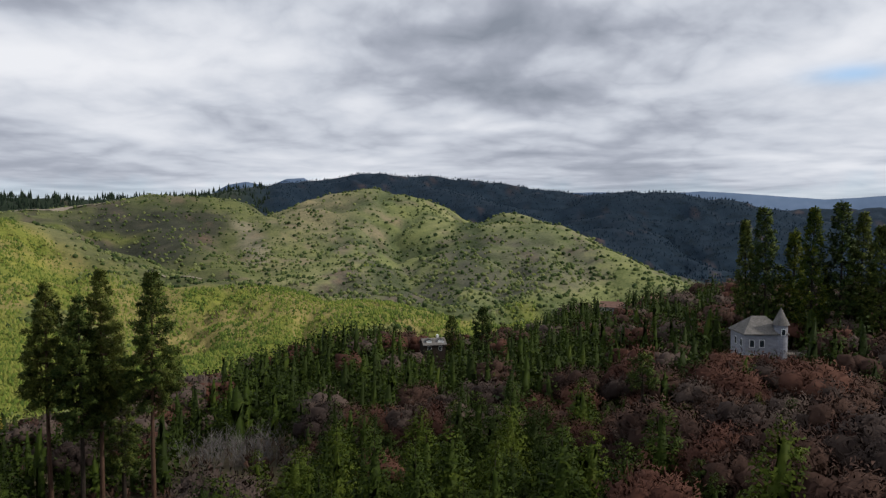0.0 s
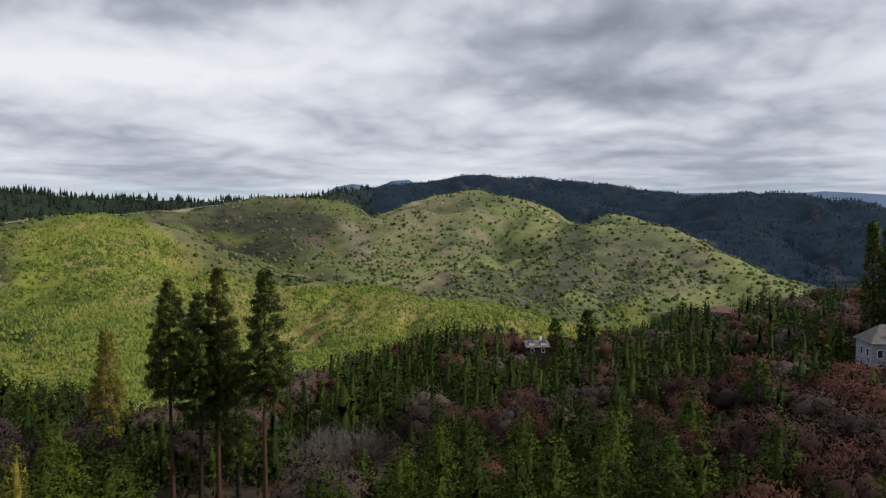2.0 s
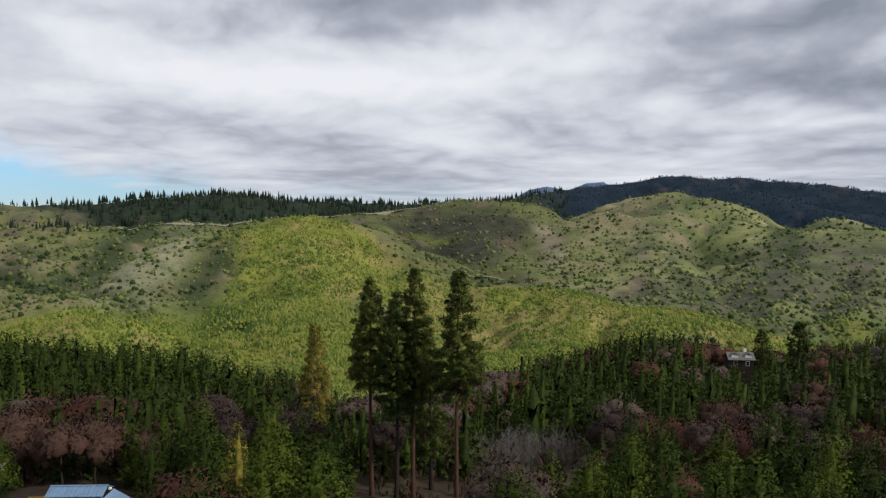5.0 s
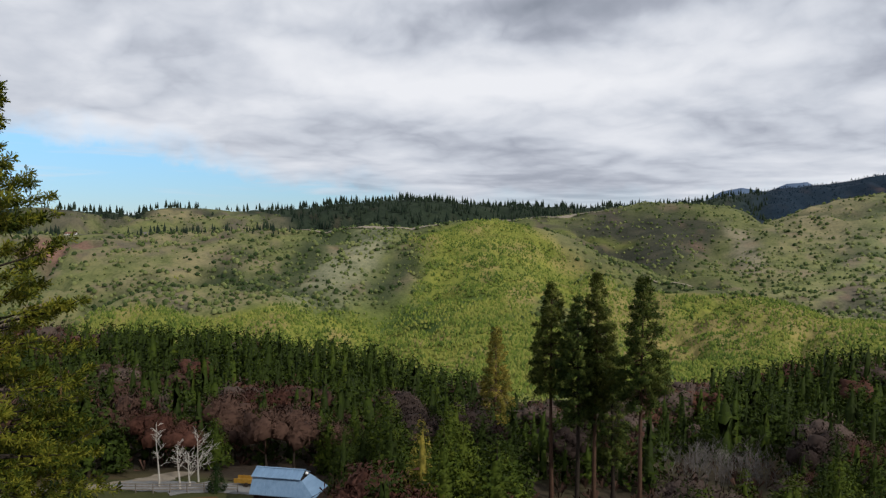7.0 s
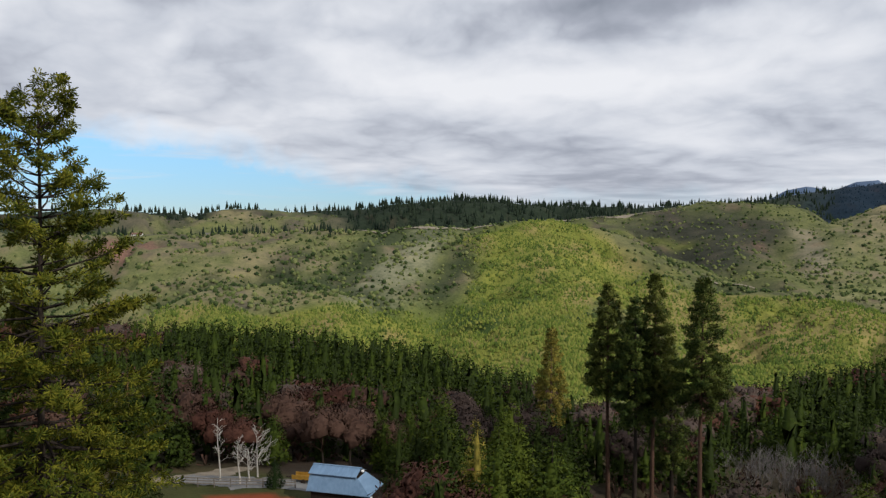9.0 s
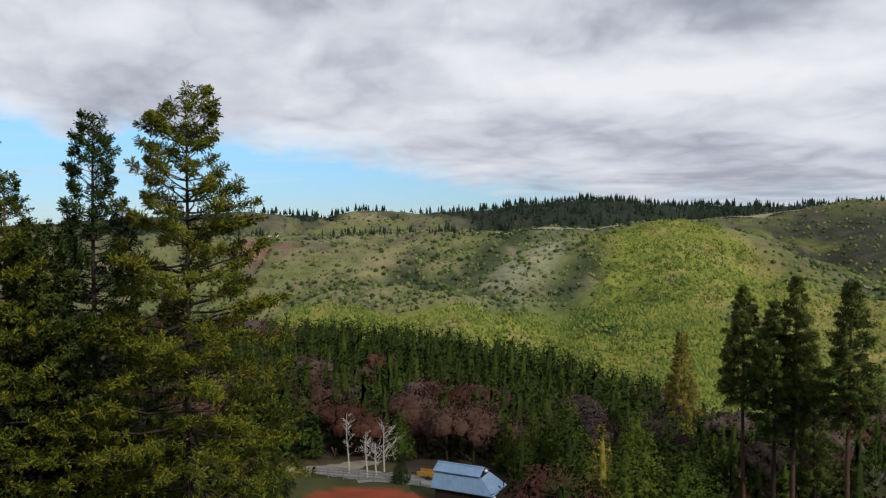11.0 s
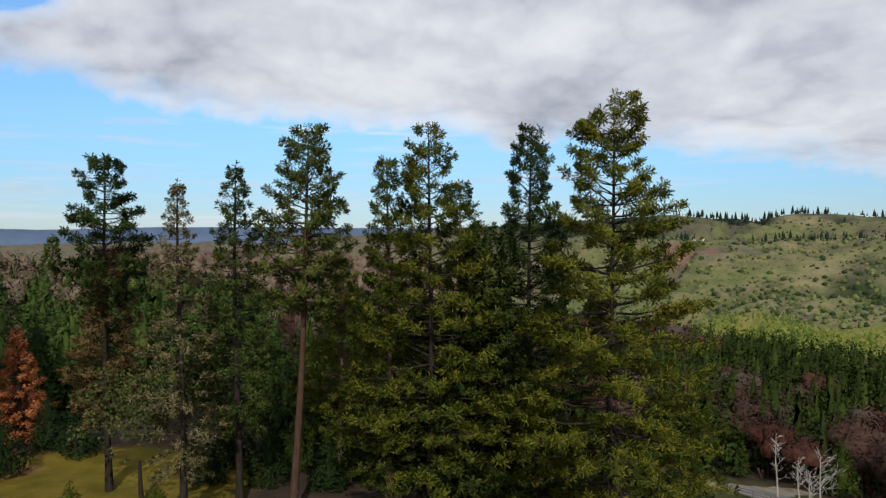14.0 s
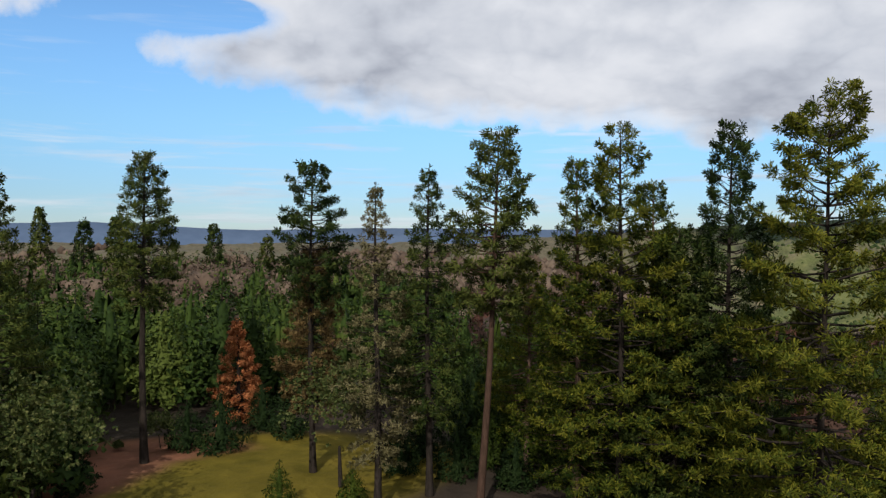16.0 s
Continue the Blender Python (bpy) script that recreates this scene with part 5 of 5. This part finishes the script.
def build_turret_house():
    x, y = polar(-22.95, 169.0)
    z = ground_at(x, y)
    up = -5.0 - z
    ob = thing("house", "grey two-storey house with a round turret among trees", "house", at=(x, y, z), turn=-23 + 22)
    W, D, E, T = 4.2, 4.0, 6.4 + up, 9.6 + up
    walls = bmesh.new()
    for x0, x1, y0, y1 in ((-W, W, -D, -D + 0.2), (-W, W, D - 0.2, D), (-W, -W + 0.2, -D + 0.2, D - 0.2), (W - 0.2, W, -D + 0.2, D - 0.2)):
        box(walls, x0, x1, y0, y1, -1.0, E)
    part("wall", walls, M_GREY_WALL, ob)
    o = 0.45
    for f in ([(-W - o, -D - o, E), (W + o, -D - o, E), (1.4, 0, T), (-1.4, 0, T)], [(W + o, D + o, E), (-W - o, D + o, E), (-1.4, 0, T), (1.4, 0, T)],
              [(W + o, -D - o, E), (W + o, D + o, E), (1.4, 0, T)], [(-W - o, D + o, E), (-W - o, -D - o, E), (-1.4, 0, T)]):
        part("roof", solid([f], 0.18), M_SHINGLE, ob)
    tx, ty = 3.3, -3.2
    bm = bmesh.new()
    bmesh.ops.create_cone(bm, segments=16, radius1=1.35, radius2=1.35, depth=9.2 + up, cap_ends=True, matrix=Matrix.Translation((tx, ty, (9.2 + up) / 2 - 1)))
    tower = part("turret", bm, M_GREY_WALL, ob, "round grey turret")
    bm = bmesh.new()
    bmesh.ops.create_cone(bm, segments=16, radius1=1.75, radius2=0.02, depth=3.6, cap_ends=True, matrix=Matrix.Translation((tx, ty, 8.2 + up + 1.8)))
    part("turret_roof", bm, M_SHINGLE, tower, "pointed shingle roof")
    for z0 in (0.8, 3.7):
        for u in (-2.8, -0.8):
            window(ob, u, -D, z0 + up, 0.9, 1.4, "s")
        for v in (-2.0, 1.0):
            window(ob, -W, v, z0 + up, 0.9, 1.4, "w")
    window(ob, tx, ty - 1.33, 6.2 + up, 0.7, 1.2, "s")
    deck = bmesh.new()
    box(deck, W + 0.01, W + 4.2, -D, -D + 3.4, 1.9 + up, 2.1 + up)
    for u in (W + 0.5, W + 2.3, W + 4.1):
        box(deck, u - 0.07, u + 0.07, -D + 0.05, -D + 0.2, -1, 1.9 + up)
    part("deck", deck, M_FENCE, ob)
    rail = bmesh.new()
    box(rail, W + 0.1, W + 4.2, -D + 0.02, -D + 0.10, 2.95 + up, 3.03 + up)
    for i in range(14):
        u = W + 0.2 + i * 0.305
        box(rail, u - 0.03, u + 0.03, -D + 0.03, -D + 0.09, 2.1 + up, 2.95 + up)
    part("deck_rail", rail, M_FENCE, ob)


build_turret_house()


def build_cottage(b, r, eave_deg, w, dp, wall_h, roof_h, wall_m, roof_m, label, turn=0.0, dormers=0):
    x, y = polar(b, r)
    z = ground_at(x, y)
    E = EYE + r * math.tan(radians(eave_deg)) - z
    ob = thing("house", label, "house", at=(x, y, z), turn=b + turn)
    walls = bmesh.new()
    for x0, x1, y0, y1 in ((-w, w, -dp, -dp + 0.2), (-w, w, dp - 0.2, dp), (-w, -w + 0.2, -dp + 0.2, dp - 0.2), (w - 0.2, w, -dp + 0.2, dp - 0.2)):
        box(walls, x0, x1, y0, y1, -1.0, E)
    for s in (-1, 1):
        v = [walls.verts.new(c) for c in ((s * w, -dp, E), (s * w, dp, E), (s * w, 0, E + roof_h))]
        walls.faces.new(v)
    part("wall", walls, wall_m, ob)
    o = 0.4
    for s in (-1, 1):
        part("roof", solid([[(-w - o, s * (dp + o), E - 0.2), (w + o, s * (dp + o), E - 0.2), (w + o, 0, E + roof_h), (-w - o, 0, E + roof_h)]], 0.16), roof_m, ob)
    for i in range(max(2, int(w / 1.6))):
        window(ob, -w + (i + 0.5) * 2 * w / max(2, int(w / 1.6)), -dp, E - 1.9, 0.9, 1.2, "s")
    for i in range(dormers):
        u = -w * 0.5 + i * w * 1.1
        g = bmesh.new()
        box(g, u - 0.9, u + 0.9, -dp * 0.8, -0.2, E, E + roof_h * 0.75)
        dm = part("dormer", g, M_WHITE, ob, "white dormer")
        part("dormer_roof", solid([[(u - 1.15, -dp * 0.9, E + roof_h * 0.72), (u, -dp * 0.9, E + roof_h * 1.15), (u, 0, E + roof_h * 1.15), (u - 1.15, 0, E + roof_h * 0.72)], [(u + 1.15, -dp * 0.9, E + roof_h * 0.72), (u, -dp * 0.9, E + roof_h * 1.15), (u, 0, E + roof_h * 1.15), (u + 1.15, 0, E + roof_h * 0.72)]], 0.12), roof_m, dm)
    ch = bmesh.new()
    box(ch, w * 0.4, w * 0.4 + 0.7, 0.3, 1.0, E, E + roof_h + 0.9, 0.04)
    part("chimney", ch, M_RED_ROOF if roof_m is M_RED_ROOF else M_WHITE, ob)


build_cottage(0.8, 232, -9.85, 3.4, 2.6, 4, 1.5, M_DARK_WALL, M_SHINGLE, "small dark house with white dormers in the woods", 15, 2)
build_cottage(-12.8, 342, -6.9, 5.0, 4.0, 4, 2.0, M_GREY_WALL, M_RED_ROOF, "house with a faded red roof beyond the trees", -10)
build_cottage(-15.6, 352, -6.45, 3.6, 3.5, 4, 2.0, M_GREY_WALL, M_RED_ROOF, "small house with a red roof beyond the trees", 20)
build_cottage(57.9, 1130, -1.0, 8.0, 5.0, 5, 2.6, M_WHITE, M_SHINGLE, "white house on the far ridge", 10)
build_cottage(62.8, 1160, -0.95, 7.0, 5.0, 5, 2.4, M_WHITE, M_RED_ROOF, "pale house on the far ridge", -15)
build_cottage(77.6, 2300, -1.95, 14.0, 9.0, 5, 2.6, M_WHITE, M_SHINGLE, "white farmhouse on the western plain", 5)


def ribbon(name, label, pts, widths, mat, lift=0.06):
    """A strip of road laid over the ground."""
    P = np.array(pts, float)
    s = np.r_[0, np.cumsum(np.hypot(*np.diff(P, axis=0).T))]
    u = np.arange(0, s[-1], 1.0)
    x, y = (np.interp(u, s, P[:, i]) for i in (0, 1))
    for _ in range(6):
        x[1:-1], y[1:-1] = (x[:-2] + x[1:-1] + x[2:]) / 3, (y[:-2] + y[1:-1] + y[2:]) / 3
    w = np.interp(u, s, widths)
    tx, ty = np.gradient(x), np.gradient(y)
    n = np.hypot(tx, ty)
    nx, ny = -ty / n, tx / n
    r = np.random.default_rng(3)
    ks = (-1, -0.5, 0, 0.5, 1)
    cols = []
    for k in ks:
        j = k * w * (1 + (0.12 * r.normal(size=len(u)) if abs(k) == 1 else 0))
        cols.append(np.c_[x + nx * j, y + ny * j])
    V = np.concatenate(cols)
    z = ground_height(V[:, 0], V[:, 1]) + lift - 0.05 * np.repeat([1, 0, 0, 0, 1], len(u))
    m = len(u)
    i = np.arange(m - 1)
    F = np.concatenate([np.concatenate([np.c_[c * m + i, c * m + i + 1, (c + 1) * m + i + 1], np.c_[c * m + i, (c + 1) * m + i + 1, (c + 1) * m + i]]) for c in range(4)])
    F = F[:, ::-1]
    tagged(new(name, mesh_of(name, np.c_[V, z], F, mat, True)), label, "road", kind="structure")


ribbon("dirt_road", "pale gravel drive curving past the barn", [(-96, -8), (-95, 10), (-93, 26), (-91.9, 37.9), (-91, 45.7), (-90, 51.5), (-90.4, 57), (-93, 64)], [1.6, 1.6, 1.6, 1.7, 1.8, 2.2, 2.4, 1.6], M_ROAD)
ribbon("ridge_road", "pale dirt road along a far crest", CREST_ROAD, [2.5, 4, 5, 4, 2], M_ROAD, 1.0)
ribbon("ridge_road", "pale dirt road climbing a far hill", FAR_ROAD, [8, 8, 6, 4, 2.5], M_ROAD, 1.5)
ribbon("ridge_road", "reddish dirt track across a slope", CUT_ROAD, [3, 4, 3], M_ROAD, 1.5)
ribbon("gravel_yard", "grey gravel yard beside the barn", [(-91, 52.5), (-87, 54.2), (-82, 57.6), (-76, 62), (-70, 66)], [2.0, 3.4, 3.2, 2.4, 1.6], M_YARD, 0.10)


def build_fence(name, x0, y0, x1, y1, n, label):
    z = ground_at(x0, y0)
    ob = thing(name, label, "fence", at=(x0, y0, z))
    hts = [ground_at(x0 + (x1 - x0) * i / n, y0 + (y1 - y0) * i / n) - z for i in range(n + 1)]
    ang = math.atan2(y1 - y0, x1 - x0)
    ln = math.hypot(x1 - x0, y1 - y0) / n
    post = bmesh.new()
    box(post, -0.06, 0.06, -0.06, 0.06, -0.3, 1.25, 0.015)
    first = part("post", post, M_FENCE, ob)
    first.location.z = hts[0]
    for i in range(1, n + 1):
        p = put("post", first.data, ob)
        p.location = (math.cos(ang) * ln * i, math.sin(ang) * ln * i, hts[i])
    rail = bmesh.new()
    box(rail, 0, 1, -0.025, 0.025, -0.07, 0.07)
    r0 = part("rail", rail, M_FENCE, ob)
    made = [r0]
    for i in range(n):
        for h in (0.45, 0.8, 1.12):
            r = made.pop() if made else put("rail", r0.data, ob)
            tilt = math.atan2(hts[i + 1] - hts[i], ln)
            r.matrix_basis = Matrix.LocRotScale((math.cos(ang) * ln * i, math.sin(ang) * ln * i, hts[i] + h), Euler((0, -tilt, ang)), (math.hypot(ln, hts[i + 1] - hts[i]), 1, 1))


build_fence("fence", -86.2, 49.6, -76.0, 59.6, 7, "weathered rail fence along the red plot")
build_fence("fence", -61.5, 60.8, -55.0, 66.5, 4, "weathered rail fence beside the barn")

for x, y, e, seed in ((-86.1, 55.1, -14.2, 1), (-82.3, 55.6, -15.6, 2), (-82.9, 57.5, -16.4, 3), (-84.5, 60.0, -15.2, 4), (-99.0, 52.0, -15.6, 5)):
    rr = np.random.default_rng(seed)
    r = math.hypot(x, y)
    z = ground_at(x, y)
    hgt = EYE + r * math.tan(radians(e)) - z
    slim = seed in (1, 2)
    k = np.linspace(0, 1, 9)
    wood = [tube(np.c_[0.12 * np.sin(k * 5 + seed), 0.12 * np.cos(k * 4) - 0.12, k * hgt], 0.12 * (1 - k) + 0.025, 6)]
    ob = thing("dead_tree", "bleached white dead tree beside the yard", "dead tree", "dead trees", at=(x, y, z - 0.1))
    put("trunk", mesh_of("trunk", *join(wood), M_SNAG, True), ob)
    for _ in range(24 if slim else 18):
        f = rr.uniform(0.3, 0.97)
        a = rr.uniform(0, 6.28)
        ln = (0.9 if slim else 2.4) * (1.15 - f) * rr.uniform(0.6, 1.3) + 0.25
        s = np.linspace(0, 1, 5)[:, None]
        w = np.array([math.cos(a), math.sin(a), rr.uniform(0.4, 1.1)])
        line = np.array([0, 0, f * hgt]) + w * ln * s + rr.normal(0, 0.10 * ln, (5, 3)) * s
        twig = [tube(line, 0.036 * (1 - 0.7 * s[:, 0]), 4)]
        for _ in range(4):
            q = rr.integers(2, 5)
            e2 = line[q] + (w + rr.normal(0, 0.7, 3)) * ln * 0.35
            twig.append(tube(np.linspace(line[q], e2, 3), np.array([0.025, 0.02, 0.012]), 3))
        put("branch", mesh_of("branch", *join(twig), M_SNAG, True), ob)

# a heap of yellow-painted timber and machine parts by the barn
ob = thing("trailer", "small yellow trailer parked behind the barn", "trailer", at=(-77.9, 62.6, ground_at(-77.9, 62.6)), turn=28)
bm = bmesh.new()
box(bm, -1.5, 1.5, -0.7, 0.7, 0.55, 0.75, 0.03), box(bm, -1.5, 1.5, -0.7, -0.62, 0.75, 1.15), box(bm, -1.5, 1.5, 0.62, 0.7, 0.75, 1.15), box(bm, 1.42, 1.5, -0.62, 0.62, 0.75, 1.15)
part("bed", bm, M_YELLOW, ob)
bm = bmesh.new()
box(bm, -2.6, -1.5, -0.06, 0.06, 0.55, 0.67)
part("tow_bar", bm, M_DARK_WALL, ob)
for u in (-0.8, 0.8):
    bm = bmesh.new()
    bmesh.ops.create_cone(bm, segments=14, radius1=0.34, radius2=0.34, depth=0.2, cap_ends=True, matrix=pose(0.2, u, 0.34, 90, 0, 0))
    part("wheel", bm, M_DARK_WALL, ob)

# bushes, small conifers and oaks round the clearing: bearing, range, degrees of the top, width
r7 = np.random.default_rng(77)
for b, r, e, rad, leaf, label in ((112.6, 90, -11.9, 3.4, M_NEEDLE_BUSH, "dense dark conifer bush at the lawn's edge"), (115.0, 92, -12.4, 2.8, M_NEEDLE_BUSH, "dense dark conifer bush at the lawn's edge"),
                                  (107.6, 94, -9.6, 3.4, M_NEEDLE_BUSH, "dark rounded conifer at the lawn's edge"), (109.6, 98, -11.4, 2.6, M_NEEDLE_BUSH, "dark young conifer behind the lawn"), (122.4, 80, -13.2, 2.4, M_NEEDLE_BUSH, "small dark conifer on the lawn"),
                                  (108.4, 69, -17.0, 1.8, M_NEEDLE_FOREST, "small green conifer on the lawn"), (102.9, 70, -17.8, 1.7, M_NEEDLE_FOREST, "small green conifer by tall trunks"), (62.8, 88, -16.4, 2.3, M_NEEDLE_FOREST, "small green pine beside the red plot"), (44.0, 98, -14.8, 2.9, M_NEEDLE_FOREST, "bushy green pine behind the barn"), (53.4, 97, -17.4, 1.3, M_NEEDLE_BUSH, "low dark conifer by the yard"),
                                  (38.0, 88, -14.5, 3.2, M_NEEDLE_OLIVE, "yellow-green young pine near the barn"), (41.2, 98, -14.6, 2.6, M_NEEDLE_FOREST, "green young pine near the barn"), (97.4, 84, -10.5, 3.4, M_NEEDLE_BUSH, "dark young conifer behind tall trunks"), (93.6, 86, -9.5, 3.6, M_NEEDLE_BUSH, "dark young conifer behind tall trunks"), (88.0, 88, -8.5, 3.4, M_NEEDLE_FOREST, "green young conifer behind tall trunks"), (64.2, 88, -17.0, 2.4, M_NEEDLE_BUSH, "low dark conifer beside the drive"), (66.6, 91, -15.4, 3.0, M_NEEDLE_FOREST, "green young pine beside the drive"), (90.4, 75, -15.6, 2.6, M_NEEDLE_BUSH, "low dark conifer between tall trunks"), (94.9, 77, -14.6, 2.8, M_NEEDLE_BUSH, "low dark conifer between tall trunks"), (99.2, 79, -13.0, 2.8, M_NEEDLE_BUSH, "low dark conifer between tall trunks"), (86.8, 78, -13.8, 3.0, M_NEEDLE_FOREST, "low green conifer between tall trunks"), (63.6, 128, -9.9, 0.9, M_NEEDLE_DRY, "slim yellow larch among pines")):
    hgt = max(1.2, top_height(b, r, e))
    tree("young_conifer", young_pine_geometry(hgt, rad, r7, 170, 14, 0.17 * rad + 0.15, 0.02, 0.17), M_BARK_DARK, leaf, label, "conifer", place(b, r), group="young conifers")
for b, r, e, label in ((103.8, 75, -9.6, "evergreen oak with a broken trunk"), (125.6, 67, -8.5, "evergreen oak at the edge of the lawn"), (116.8, 93, -12.9, "grey-green shrub at the lawn's edge"), (119.6, 94, -15.3, "low round shrub on the lawn"), (62.5, 118, -13.6, "evergreen oak above the drive")):
    hgt = max(1.2, top_height(b, r, e))
    tree("evergreen_oak", leafy_geometry(hgt, 1.0, r7, 0.30 if hgt > 5 else 0.16, 9), M_BARK_DARK, M_OAKLEAF, label, "oak tree", place(b, r), group="evergreen oaks")

# pale leafless saplings in a thicket below the tall pines
rr = np.random.default_rng(91)
stems = []
for _ in range(170):
    b, r = rr.normal(16, 2.9), rr.normal(139, 6)
    x, y = polar(b, r)
    z, hgt = ground_at(x, y), rr.uniform(3, 5.5)
    k = np.linspace(0, 1, 4)
    stems.append(tube(np.c_[x + rr.normal(0, 0.5) * k, y + rr.normal(0, 0.5) * k, z - 0.2 + k * hgt], 0.06 * (1 - 0.8 * k), 3))
    for _ in range(6):
        f, a = rr.uniform(0.3, 0.95), rr.uniform(0, 6.28)
        p = np.array([x, y, z + f * hgt])
        stems.append(tube(np.linspace(p, p + np.array([math.cos(a), math.sin(a), 1.2]) * rr.uniform(0.6, 1.4), 2), np.array([0.035, 0.015]), 3))
tagged(new("sapling_thicket", mesh_of("sapling_thicket", *join(stems), M_SAPLING, True)), "pale grey leafless saplings standing close together", "thicket", kind="stuff")

ob = thing("folded_tent", "small orange-red tent at the lawn's edge", "tent", at=place(122.9, 72, 0.0), turn=30)
part("canopy", solid([[(-0.9, -0.7, 0.05), (0.9, -0.7, 0.05), (0.7, 0, 1.2), (-0.7, 0, 1.2)], [(-0.9, 0.7, 0.05), (0.9, 0.7, 0.05), (0.7, 0, 1.2), (-0.7, 0, 1.2)]], 0.04), M_RED_CLOTH, ob)
